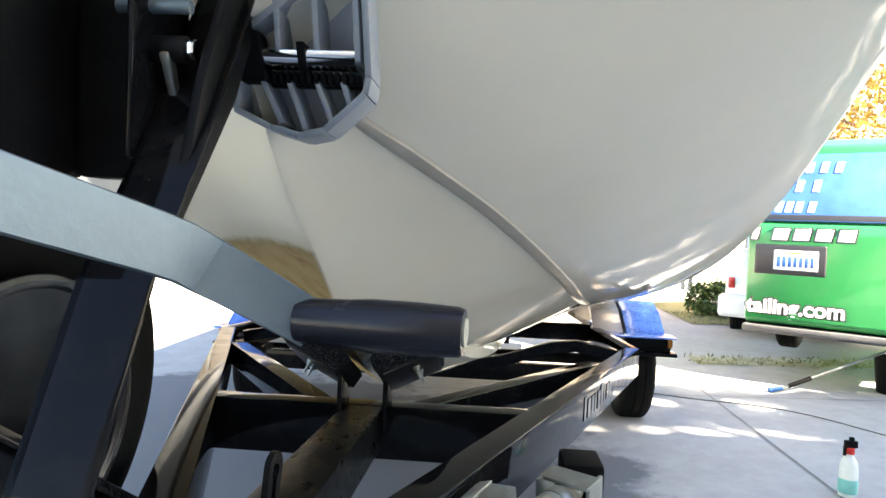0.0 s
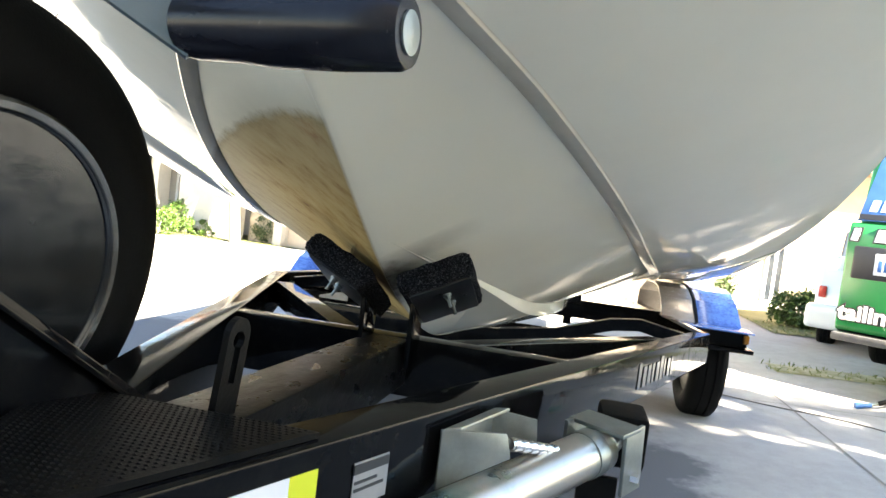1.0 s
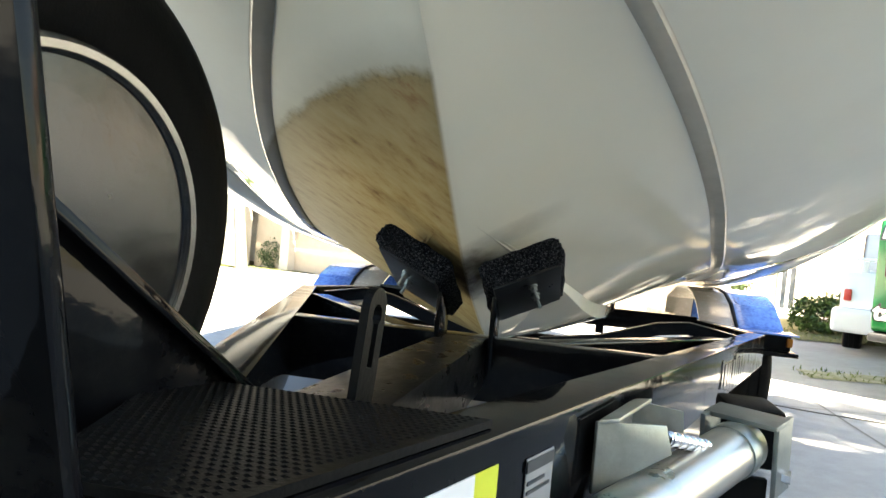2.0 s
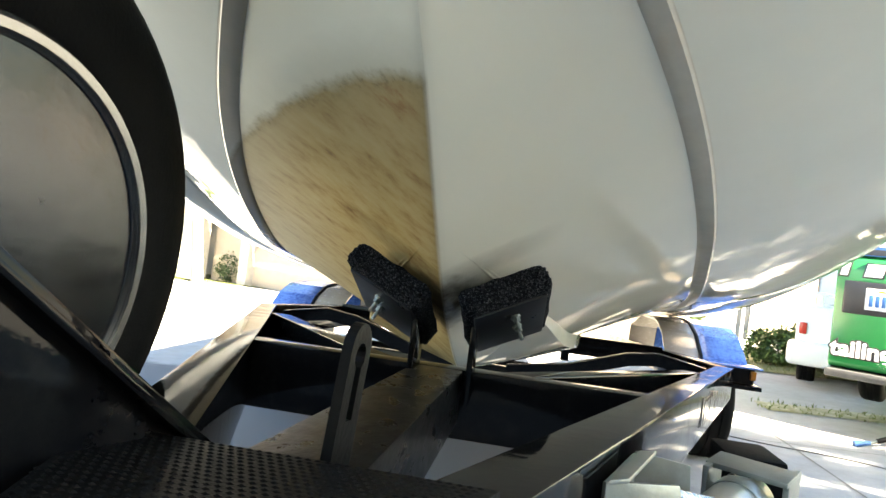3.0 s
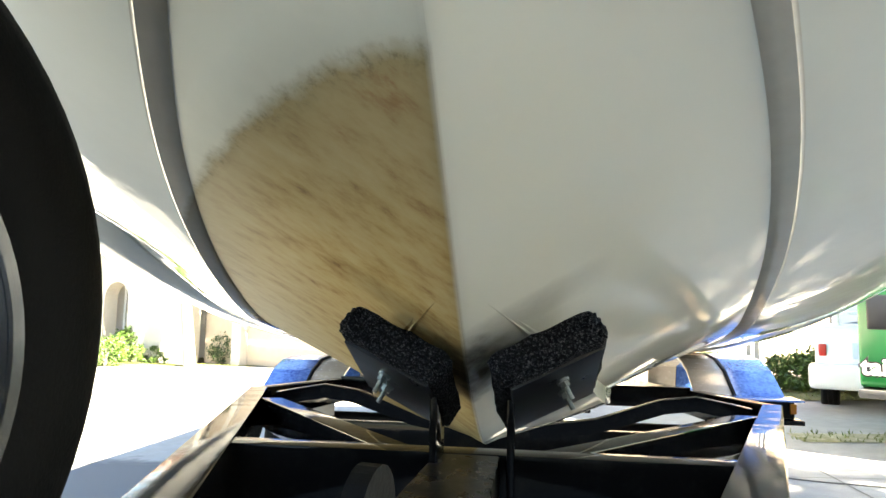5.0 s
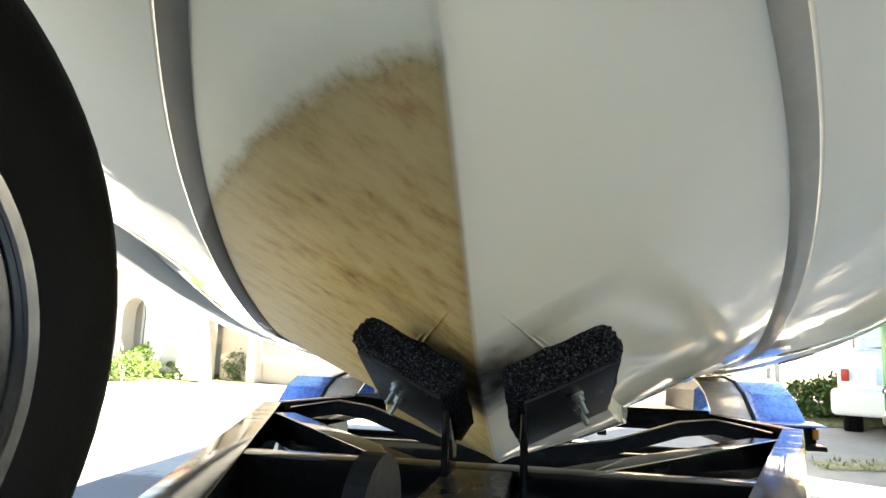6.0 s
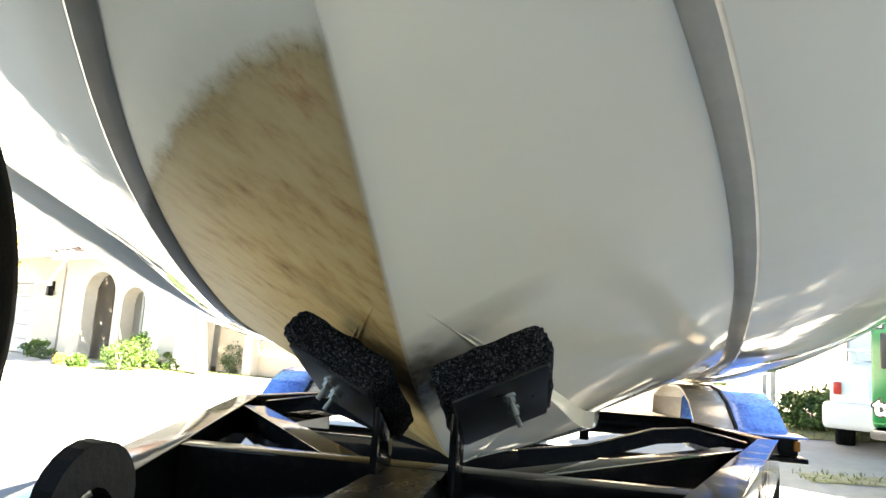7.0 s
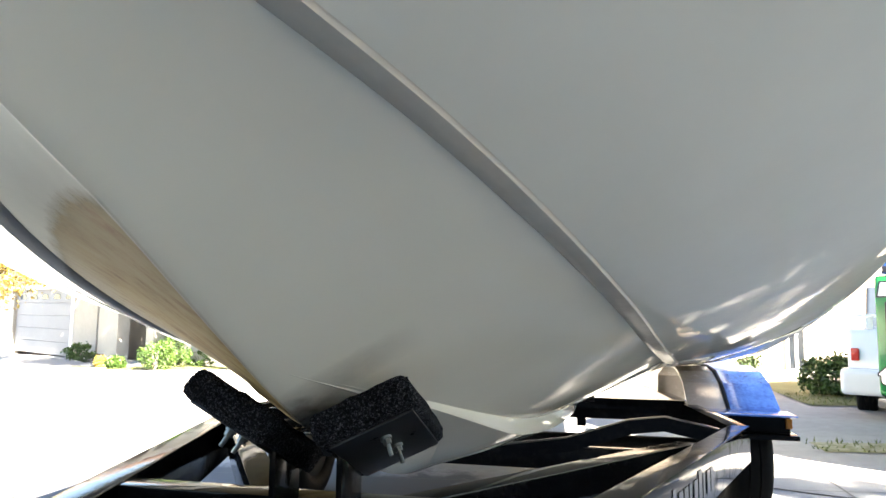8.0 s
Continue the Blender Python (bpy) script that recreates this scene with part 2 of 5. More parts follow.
def ground_material():
    """Broom-finished concrete with hairline marks; shade round the trailer is painted in as a darker oval."""
    m, n, l, p = nodes_of("driveway_concrete")
    sep = n.new("ShaderNodeSeparateXYZ")
    l.new(coords(n), sep.inputs[0])
    big = noise_fac(n, l, 0.9, 4)
    fine = noise_fac(n, l, 9, 6, 0.65)
    fac = calc(n, l, "MULTIPLY_ADD", big, 0.5, calc(n, l, "MULTIPLY", fine, 0.5))
    dry = ramp(n, l, fac, [(0.32, (0.30, 0.295, 0.285)), (0.68, (0.42, 0.415, 0.40))])
    grit = noise_fac(n, l, 220, 3)
    dry = mixc(n, l, calc(n, l, "MULTIPLY_ADD", grit, 2.0, -0.95, clamp=True), dry, (0.23, 0.226, 0.218))
    # shade painted into the colour: a darker oval round the trailer tongue, ragged edge
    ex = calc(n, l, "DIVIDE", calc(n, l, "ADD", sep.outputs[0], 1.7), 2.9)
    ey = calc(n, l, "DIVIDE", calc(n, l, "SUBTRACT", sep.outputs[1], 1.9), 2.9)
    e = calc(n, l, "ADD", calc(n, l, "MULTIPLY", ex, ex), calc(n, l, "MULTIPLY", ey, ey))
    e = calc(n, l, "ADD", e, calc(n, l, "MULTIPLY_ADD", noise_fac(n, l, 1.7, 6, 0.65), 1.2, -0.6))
    shade_oval = calc(n, l, "DIVIDE", calc(n, l, "SUBTRACT", 1.08, e), 0.14, clamp=True)
    l.new(mixc(n, l, shade_oval, dry, (0.15, 0.151, 0.156)), p.inputs["Base Color"])
    l.new(calc(n, l, "MULTIPLY_ADD", shade_oval, -0.1, 0.95), p.inputs["Roughness"])
    p.inputs["Specular IOR Level"].default_value = 0.12
    bump(n, l, p, noise_fac(n, l, 130, 4, stretch=(1.0, 0.25, 1.0)), 0.3, 0.004)
    return m


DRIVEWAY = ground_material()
STUCCO = surface("stucco", (0.36, 0.295, 0.225), (0.43, 0.36, 0.285), 0.92, scale=6, bump_scale=60, bump_strength=0.4)
STUCCO_T = surface("tan_stucco", (0.50, 0.45, 0.38), (0.58, 0.53, 0.46), 0.92, scale=6, bump_scale=60, bump_strength=0.4)
STUCCO_W = surface("white_stucco", (0.40, 0.37, 0.32), (0.48, 0.45, 0.395), 0.92, scale=6, bump_scale=60, bump_strength=0.4)
ROOF = surface("roof_tile", (0.22, 0.13, 0.09), (0.40, 0.27, 0.20), 0.85, scale=12, bump_scale=20, bump_strength=0.5)
GARAGE = surface("garage_door", (0.26, 0.26, 0.27), (0.31, 0.31, 0.32), 0.6, scale=8)
GLASSY = surface("window_glass", (0.03, 0.04, 0.055), (0.06, 0.075, 0.09), 0.06, scale=3, rough_var=0.02)
TRIM = surface("white_trim", (0.76, 0.76, 0.76), (0.82, 0.82, 0.81), 0.55, scale=12)
GRASS = surface("grass_blades", (0.09, 0.12, 0.03), (0.20, 0.22, 0.07), 0.85, scale=30)
DRYGRASS = surface("dry_verge", (0.22, 0.21, 0.10), (0.46, 0.44, 0.34), 0.95, scale=16, bump_scale=120, bump_strength=0.6, spread=(0.42, 0.60))
DIRTGRASS = surface("lawn", (0.10, 0.11, 0.045), (0.19, 0.19, 0.09), 0.95, scale=25, bump_scale=140, bump_strength=0.6)
BARK = surface("bark", (0.10, 0.09, 0.078), (0.22, 0.20, 0.18), 0.9, scale=20, bump_scale=40, bump_strength=0.6, stretch=(1, 1, 0.3))
GREENVAN = surface("green_wrap", (0.012, 0.17, 0.045), (0.018, 0.22, 0.06), 0.22, scale=6, coat=0.3, rough_var=0.04)
BLUEWRAP = surface("blue_wrap", (0.015, 0.06, 0.20), (0.05, 0.14, 0.34), 0.5, scale=5, spec=0.2, rough_var=0.04)
WHITECAR = surface("white_car_paint", (0.74, 0.74, 0.74), (0.80, 0.80, 0.80), 0.2, scale=5, coat=0.5, rough_var=0.03)
WHITE = surface("white_vinyl", (0.76, 0.76, 0.76), (0.80, 0.80, 0.80), 0.35, scale=30)
YELLOW = surface("yellow_vinyl", (0.62, 0.66, 0.02), (0.70, 0.74, 0.05), 0.35, scale=30)
INK = surface("black_ink", (0.012, 0.012, 0.015), (0.02, 0.02, 0.024), 0.4, scale=30)
BOTTLE = surface("bottle_plastic", (0.62, 0.68, 0.66), (0.74, 0.78, 0.76), 0.25, scale=30)
REDCAP = surface("red_plastic", (0.5, 0.02, 0.02), (0.6, 0.04, 0.03), 0.3, scale=30)


def leaf_material(name, dark, light):
    m, n, l, p = nodes_of(name)
    geo = n.new("ShaderNodeNewGeometry")
    l.new(ramp(n, l, geo.outputs["Random Per Island"], [(0.0, dark), (1.0, light)]), p.inputs["Base Color"])
    p.inputs["Roughness"].default_value = 0.5
    p.inputs["Transmission Weight"].default_value = 0.0
    return m


LEAF = leaf_material("leaf_green", (0.018, 0.045, 0.006), (0.07, 0.13, 0.018))
LEAF_Y = leaf_material("leaf_yellow", (0.24, 0.15, 0.03), (0.42, 0.32, 0.07))
LEAF_D = leaf_material("leaf_dark", (0.022, 0.042, 0.014), (0.075, 0.115, 0.04))


# ---------------------------------------------------------------- mesh helpers
def mesh_ob(name, bm, mat, smooth=True, turn=True):
    if turn:
        bmesh.ops.recalc_face_normals(bm, faces=bm.faces)
    me = bpy.data.meshes.new(name)
    bm.to_mesh(me)
    bm.free()
    for mt in (mat if isinstance(mat, (list, tuple)) else [mat]):
        me.materials.append(mt)
    if smooth:
        me.polygons.foreach_set("use_smooth", [True] * len(me.polygons))
        me.set_sharp_from_angle(angle=radians(35))
    return new(name, me)


def part(name, bm, mat, parent, label="", smooth=True):
    ob = mesh_ob(name, bm, mat, smooth)
    ob.parent = parent
    if label:
        tagged(ob, label)
    return ob


def thing(name, label, category, at=(0, 0, 0), group="", kind=""):
    ob = new(name)
    ob.location = at
    ob.empty_display_size = 0.1
    return tagged(ob, label, category, group, kind)


def seat_parent(root):
    """Keeps parts that were built in world coordinates in place under a root that stands elsewhere."""
    inv = Matrix.Translation(root.location).inverted()
    for o in root.children:
        o.matrix_parent_inverse = inv


def hexa(bm, pts):
    v = [bm.verts.new(p) for p in pts]
    fs = [bm.faces.new([v[i] for i in f]) for f in ((0, 1, 2, 3), (7, 6, 5, 4), (0, 4, 5, 1), (1, 5, 6, 2), (2, 6, 7, 3), (3, 7, 4, 0))]
    return v, fs


def bevel_all(bm, w, seg=2):
    bmesh.ops.bevel(bm, geom=list(bm.edges), offset=w, segments=seg, affect="EDGES", clamp_overlap=True, profile=0.6)


def box(x0, x1, y0, y1, z0, z1, bev=0.0, seg=2):
    bm = bmesh.new()
    hexa(bm, [(x0, y0, z1), (x1, y0, z1), (x1, y1, z1), (x0, y1, z1), (x0, y0, z0), (x1, y0, z0), (x1, y1, z0), (x0, y1, z0)])
    if bev:
        bevel_all(bm, bev, seg)
    return bm


def move(bm, m):
    bmesh.ops.transform(bm, matrix=m, verts=bm.verts)
    return bm


def join(*bms):
    out = bms[0]
    for b in bms[1:]:
        me = bpy.data.meshes.new("tmp")
        b.to_mesh(me)
        b.free()
        out.from_mesh(me)
        bpy.data.meshes.remove(me)
    return out


def beam(p0, p1, w, h, bev=0.004, up=(0, 0, 1), seg=2):
    """A box along p0-p1, w wide and h high."""
    p0, p1 = Vector(p0), Vector(p1)
    d = p1 - p0
    y = d.normalized()
    x = y.cross(Vector(up)).normalized()
    z = x.cross(y)
    m = Matrix((x, y, z)).transposed().to_4x4()
    m.translation = p0
    return move(box(-w / 2, w / 2, 0, d.length, -h / 2, h / 2, bev, seg), m)


def rod(p0, p1, r, seg=20, r1=None, cap=0.0):
    p0, p1 = Vector(p0), Vector(p1)
    d = p1 - p0
    bm = bmesh.new()
    bmesh.ops.create_cone(bm, cap_ends=True, segments=seg, radius1=r, radius2=r if r1 is None else r1, depth=d.length)
    if cap:
        bmesh.ops.bevel(bm, geom=[e for e in bm.edges if abs(e.verts[0].co.z - e.verts[1].co.z) < 1e-6], offset=cap, segments=2, affect="EDGES", profile=0.6)
    m = d.to_track_quat("Z", "Y").to_matrix().to_4x4()
    m.translation = (p0 + p1) / 2
    return move(bm, m)


def lathe(profile, seg=48, closed=False):
    """Turns (radius, height) round z."""
    bm = bmesh.new()
    rings = []
    for r, z in profile:
        rings.append([bm.verts.new((r * math.cos(a), r * math.sin(a), z)) for a in (2 * math.pi * k / seg for k in range(seg))])
    pairs = list(zip(rings, rings[1:])) + ([(rings[-1], rings[0])] if closed else [])
    for a, b in pairs:
        for k in range(seg):
            bm.faces.new((a[k], a[(k + 1) % seg], b[(k + 1) % seg], b[k]))
    if not closed:
        for ring in (rings[0], rings[-1]):
            bm.faces.new(ring)
    return bm


def extrude(profile, along0, along1, axes, bev=0.0, seg=2):
    """A prism: profile of 2D points in the plane of axes[0:2], from along0 to along1 on axes[2]. axes: such as 'yzx'."""
    bm = bmesh.new()
    idx = ["xyz".index(c) for c in axes]

    def vert(p, t):
        co = [0, 0, 0]
        co[idx[0]], co[idx[1]], co[idx[2]] = p[0], p[1], t
        return bm.verts.new(co)
    a = [vert(p, along0) for p in profile]
    b = [vert(p, along1) for p in profile]
    n = len(profile)
    for k in range(n):
        bm.faces.new((a[k], a[(k + 1) % n], b[(k + 1) % n], b[k]))
    bm.faces.new(a)
    bm.faces.new(list(reversed(b)))
    if bev:
        bmesh.ops.recalc_face_normals(bm, faces=bm.faces)
        bevel_all(bm, bev, seg)
    return bm


def spline(xs, vs, x):
    """Smooth curve through given points."""
    xs, vs = np.array(xs, float), np.array(vs, float)
    m = np.gradient(vs, xs)
    k = int(np.clip(np.searchsorted(xs, x) - 1, 0, len(xs) - 2))
    h = xs[k + 1] - xs[k]
    t = (x - xs[k]) / h
    return float((2 * t**3 - 3 * t**2 + 1) * vs[k] + (t**3 - 2 * t**2 + t) * h * m[k] + (-2 * t**3 + 3 * t**2) * vs[k + 1] + (t**3 - t**2) * h * m[k + 1])


def skin(rows):
    """A sheet through rows of points."""
    bm = bmesh.new()
    vs = [[bm.verts.new(p) for p in row] for row in rows]
    for a, b in zip(vs, vs[1:]):
        for k in range(len(a) - 1):
            quad = [a[k], a[k + 1], b[k + 1], b[k]]
            bm.faces.new(quad)
    bmesh.ops.remove_doubles(bm, verts=bm.verts, dist=1e-5)
    return bm


def bent_plate(path, heights, thick):
    """A flat bar bent along a path, its height given at each point."""
    path = [Vector(p) for p in path]
    rows = []
    for k, p in enumerate(path):
        t = (path[min(k + 1, len(path) - 1)] - path[max(k - 1, 0)]).normalized()
        side = t.cross(Vector((0, 0, 1))).normalized()
        up = side.cross(t) * heights[k] / 2
        sd, e = side * thick / 2, 0.82
        rows.append([p + up * 0.94 + sd, p + up - sd * 0 + sd * 0.4, p + up - sd * 0.4, p + up * 0.94 - sd, p - up * 0.94 - sd, p - up - sd * 0.4, p - up + sd * 0.4, p - up * 0.94 + sd, p + up * 0.94 + sd])
    bm = skin(rows)
    bmesh.ops.holes_fill(bm, edges=[e for e in bm.edges if e.is_boundary])
    return bm


# ---------------------------------------------------------------- ground
def ease(t):
    t = max(0.0, min(1.0, t))
    return t * t * (3 - 2 * t)


def gz(x, y=0.0):
    """Height of the ground: a slight cross fall, and a rise past the grass strip, both fitted to the camera's view."""
    return -0.086 + 0.03 * max(-25.0, min(6.0, x)) + 0.03 * ease((y - 5.0) / 0.65) * ease((x - 1.2) / 1.0)


def ground_sheet(name, x0, x1, y0, y1, nx, lift, mat, label, category, thick=0.0):
    bm = bmesh.new()
    xs = [x0 + (x1 - x0) * k / nx for k in range(nx + 1)]
    rows = [[bm.verts.new((x, y, gz(x, y) + lift)) for x in xs] for y in (y0, y1)]
    for k in range(nx):
        bm.faces.new((rows[0][k], rows[0][k + 1], rows[1][k + 1], rows[1][k]))
    if thick:
        bmesh.ops.solidify(bm, geom=bm.faces, thickness=thick)
    return tagged(mesh_ob(name, bm, mat, False), label, category, kind="structure")


bm = bmesh.new()
gxs = [-700, -25, -12, 0] + [1.2 + 0.1 * k for k in range(11)] + [3, 6, 700]
gys = [-700, 0] + [5.0 + 0.05 * k for k in range(14)] + [8, 20, 700]
grows = [[bm.verts.new((x, y, gz(x, y))) for x in gxs] for y in gys]
for ra, rb in zip(grows, grows[1:]):
    for k in range(len(gxs) - 1):
        bm.faces.new((ra[k], ra[k + 1], rb[k + 1], rb[k]))
bmesh.ops.reverse_faces(bm, faces=bm.faces)
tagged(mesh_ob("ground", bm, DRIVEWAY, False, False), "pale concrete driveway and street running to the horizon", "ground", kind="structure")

# ---------------------------------------------------------------- boat
BOW = -0.14
KY = [-0.14, 0.00, 0.10, 0.20, 0.30, 0.40, 0.55, 0.70, 0.86, 1.00, 1.20, 1.50, 2.0, 2.6, 3.5, 6.4]
KZ = [1.82, 1.60, 1.455, 1.333, 1.238, 1.166, 1.086, 0.998, 0.906, 0.834, 0.752, 0.651, 0.559, 0.505, 0.47, 0.44]
SY = [0.215, 0.27, 0.35, 0.45, 0.60, 0.80, 1.00, 1.20, 1.50, 1.90, 2.40, 3.00, 4.00, 6.4]
SX = [0.005, 0.040, 0.094, 0.158, 0.237, 0.328, 0.402, 0.465, 0.543, 0.637, 0.721, 0.785, 0.83, 0.84]
SZ = [1.345, 1.310, 1.267, 1.229, 1.184, 1.121, 1.065, 1.016, 0.950, 0.885, 0.839, 0.79, 0.745, 0.71]
CY = [-0.14, -0.11, -0.04, 0.10, 0.25, 0.40, 0.60, 0.80, 1.00, 1.20, 1.50, 1.90, 2.40, 3.20, 4.00, 6.4]
CX = [0.004, 0.25, 0.50, 0.72, 0.84, 0.891, 0.912, 0.931, 0.951, 0.970, 1.001, 1.037, 1.075, 1.165, 1.215, 1.21]
CZ = [1.80, 1.795, 1.775, 1.725, 1.665, 1.595, 1.496, 1.396, 1.294, 1.206, 1.106, 1.010, 0.917, 0.823, 0.745, 0.71]
RISER, BAND = 0.0025, 0.035


def keel_z(y):
    return spline(KY, KZ, y)


def strake(y):
    return (max(0.0, spline(SY, SX, y)), spline(SY, SZ, y)) if y > SY[0] else (0.0, keel_z(y))


def chine(y):
    return (max(0.0, spline(CY, CX, y)), spline(CY, CZ, y)) if y > CY[0] else (0.0, keel_z(y))


def gunwale(y):
    """The rail: close above the panel edge at the bow, well above it further aft."""
    x, z = chine(y)
    h = 0.06 + 0.40 * ease((y - 0.3) / 1.6)
    return x + 0.034 + 0.10 * ease((y - 1.0) / 1.5), z + h


def panel_z(y, x):
    """Height of the bottom panel between keel and strake."""
    sx, sz = strake(y)
    kz = keel_z(y)
    if sx < 1e-4:
        return kz
    t = min(1.0, abs(x) / sx)
    r = 0.010
    lin = kz + (sz - kz) * t
    # slight crown, rounded keel
    crown = 0.10 * (sz - kz) * math.sin(math.pi * t) * max(0.0, min(1.0, (1.7 - y) / 0.5))
    return lin + crown * 0.6 + 0.0015 * max(0.0, 1 - abs(x) / r) ** 2


STATIONS = [BOW + 0.02 + (6.4 - BOW - 0.02) * (k / 130) ** 1.5 for k in range(131)]
boat = thing("boat", "cream fibreglass powerboat with a stained keel on a trailer", "boat", (0, 2.5, 0.5))
rows = []
for y in [s for s in STATIONS if s > SY[0]]:
    sx, sz = strake(y)
    ts = [-1, -0.85, -0.7, -0.55, -0.42, -0.3, -0.2, -0.12, -0.06, -0.025, 0, 0.025, 0.06, 0.12, 0.2, 0.3, 0.42, 0.55, 0.7, 0.85, 1]
    rows.append([(t * sx, y, panel_z(y, t * sx)) for t in ts])
part("hull_bottom", skin(rows), GEL, boat, "cream bottom with a tan waterline stain on its port half")


def strake_edge(y):
    if y <= SY[0]:
        return 0.0, keel_z(y)
    sx, sz = strake(y)
    f = min(1, sx / 0.12)
    return sx + BAND * f + 0.002 * f, sz + RISER * f


def flat_fade(y, s):
    """The chine flat fades out towards the bow, sooner on the starboard side."""
    return ease((y - 1.00) / 0.55) if s < 0 else ease((y - 1.9) / 0.7)


def flat_edge(y, s):
    """Inner edge of the down-facing chine flat."""
    cx, cz = chine(y)
    g = flat_fade(y, s)
    w = max(0.10, 0.16 - 0.05 * (y - 1.5)) * g
    return cx - max(w, 0.002), cz - 0.005 * g - 0.0006


def flare(y, u, s):
    """Slightly hollow flared panel from the strake out to the chine flat."""
    a, c = Vector(strake_edge(y)), Vector(flat_edge(y, s))
    e = c - a
    k = ease((y - 1.5) / 0.8)
    p = (a, a + Vector((e.x * 0.36, e.y * (0.27 - 0.15 * k))), a + Vector((e.x * 0.70, e.y * (0.60 - 0.16 * k))), c)
    q = p[0] * (1 - u) ** 3 + p[1] * 3 * u * (1 - u) ** 2 + p[2] * 3 * u * u * (1 - u) + p[3] * u**3
    return q.x, q.y


for s in (-1, 1):
    band, side, flat, upper, navy = [], [], [], [], []
    for y in STATIONS:
        if y > SY[0]:
            sx, sz = strake(y)
            w = BAND * min(1, sx / 0.12)
            h = RISER * min(1, sx / 0.12)
            band.append([(s * sx, y, sz), (s * (sx + 0.003), y, sz - 0.0015), (s * (sx + w * 0.5), y, sz - 0.0018), (s * (sx + w - 0.003), y, sz - 0.001), (s * (sx + w), y, sz + 0.002), (s * (sx + w + 0.002), y, sz + h)])
        side.append([(s * flare(y, k / 22, s)[0], y, flare(y, k / 22, s)[1]) for k in range(23)])
        cx, cz = chine(y)
        dx, dz = flat_edge(y, s)
        g = flat_fade(y, s)
        flat.append([(s * dx, y, dz), (s * (dx + 0.002 * g), y, dz - 0.003 * g), (s * (dx + 0.006 * g), y, dz - 0.0045 * g), (s * (dx + cx) / 2, y, (dz + cz) / 2 - 0.004 * g), (s * (cx - 0.006 * g), y, cz - 0.003 * g), (s * cx, y, cz)])
        gx, gzz = gunwale(y)
        f = min(1.0, max(0.004, (1.42 - cz) / (gzz - cz))) if y > 0.7 else 0.004
        f = min(f, 0.85)
        mx, mz = cx + (gx - cx) * f, cz + (gzz - cz) * f
        upper.append([(s * cx, y, cz), (s * (cx + 0.004), y, cz + 0.003), (s * mx, y, mz)] if f > 0.05 else [(s * cx, y, cz), (s * (cx * 0.5 + mx * 0.5), y, (cz + mz) / 2), (s * mx, y, mz)])
        navy.append([(s * (mx + (gx - mx) * t), y, mz + (gzz - mz) * t) for t in (0.0, 0.3, 0.7, 1.0)])
    part("strake", skin(band), STRAKE, boat, "dingy cream spray strake")
    part("hull_side", skin(side), GEL_SIDE, boat)
    part("chine_flat", skin(flat), GEL_SIDE, boat)
    part("topside", skin(upper), GEL_SIDE, boat)
    part("stripe", skin(navy), NAVY, boat, "navy blue stripe under the rail")
    rail = [[(s * (gunwale(y)[0] + dx), y, gunwale(y)[1] + dz) for dx, dz in ((-0.02, 0), (0.008, 0.0), (0.018, 0.015), (0.008, 0.035), (-0.03, 0.04))] for y in STATIONS]
    part("rub_rail", skin(rail), SATIN, boat, "black rubber rub rail")
    # lifting strake: a step along the bottom that grows aft
    lift = []
    for k in range(60):
        y = 0.86 + 0.04 * k
        x0 = spline([0.84, 0.98, 1.24, 1.58, 2.0, 2.6, 3.3], [0.026, 0.084, 0.163, 0.252, 0.335, 0.41, 0.44], y)
        g = min(1.0, (y - 0.84) / 0.75) ** 1.25
        deep = ease((y - 1.25) / 0.75)
        w, h = min(0.92 * x0, 0.005 + 0.080 * g + 0.24 * deep), 0.0006 + 0.0294 * g + 0.014 * deep
        za, zb = panel_z(y, x0 - w), panel_z(y, x0)
        lift.append([(s * (x0 - w), y, za + 0.001), (s * (x0 - w * 0.5), y, (za + zb) / 2 - h * 0.58), (s * (x0 - 0.007), y, zb - h), (s * (x0 - 0.002), y, zb - h + 0.0015), (s * x0, y, zb - h + 0.006), (s * (x0 + 0.002), y, zb + 0.003)])
    part("lifting_strake", skin(lift), GEL, boat)
deck = [[(gunwale(y)[0] * t, y, gunwale(y)[1] + 0.04) for t in (-1, -0.5, 0, 0.5, 1)] for y in STATIONS]
part("deck", skin(deck), GEL_SIDE, boat)
y = 6.4
bm = bmesh.new()
ring = [(0, keel_z(y)), strake(y), chine(y), gunwale(y)]
ring = [(x, z) for x, z in ring] + [(-x, z) for x, z in reversed(ring[1:])]
bm.faces.new([bm.verts.new((x, y, z)) for x, z in ring])
part("transom", bm, GEL_SIDE, boat)
seat_parent(boat)
# the boat sits a degree off the trailer's line
boat.location.x = -0.027
boat.rotation_euler.z = 0.0177


# ---------------------------------------------------------------- trailer
def fz(y):
    return 0.78 - 0.062 * y


def slab(plan, h, drop=0.0, bev=0.004, seg=2):
    """A frame member: plan corners on the sloping top plane of the frame, h deep."""
    bm = bmesh.new()
    top = [bm.verts.new((x, y, fz(y) - drop)) for x, y in plan]
    low = [bm.verts.new((x, y, fz(y) - drop - h)) for x, y in plan]
    n = len(plan)
    bm.faces.new(top)
    bm.faces.new(list(reversed(low)))
    for k in range(n):
        bm.faces.new((top[k], low[k], low[(k + 1) % n], top[(k + 1) % n]))
    bmesh.ops.recalc_face_normals(bm, faces=bm.faces)
    if bev:
        bevel_all(bm, bev, seg)
    return bm


def inner(y):
    return 0.363 * y - 0.022


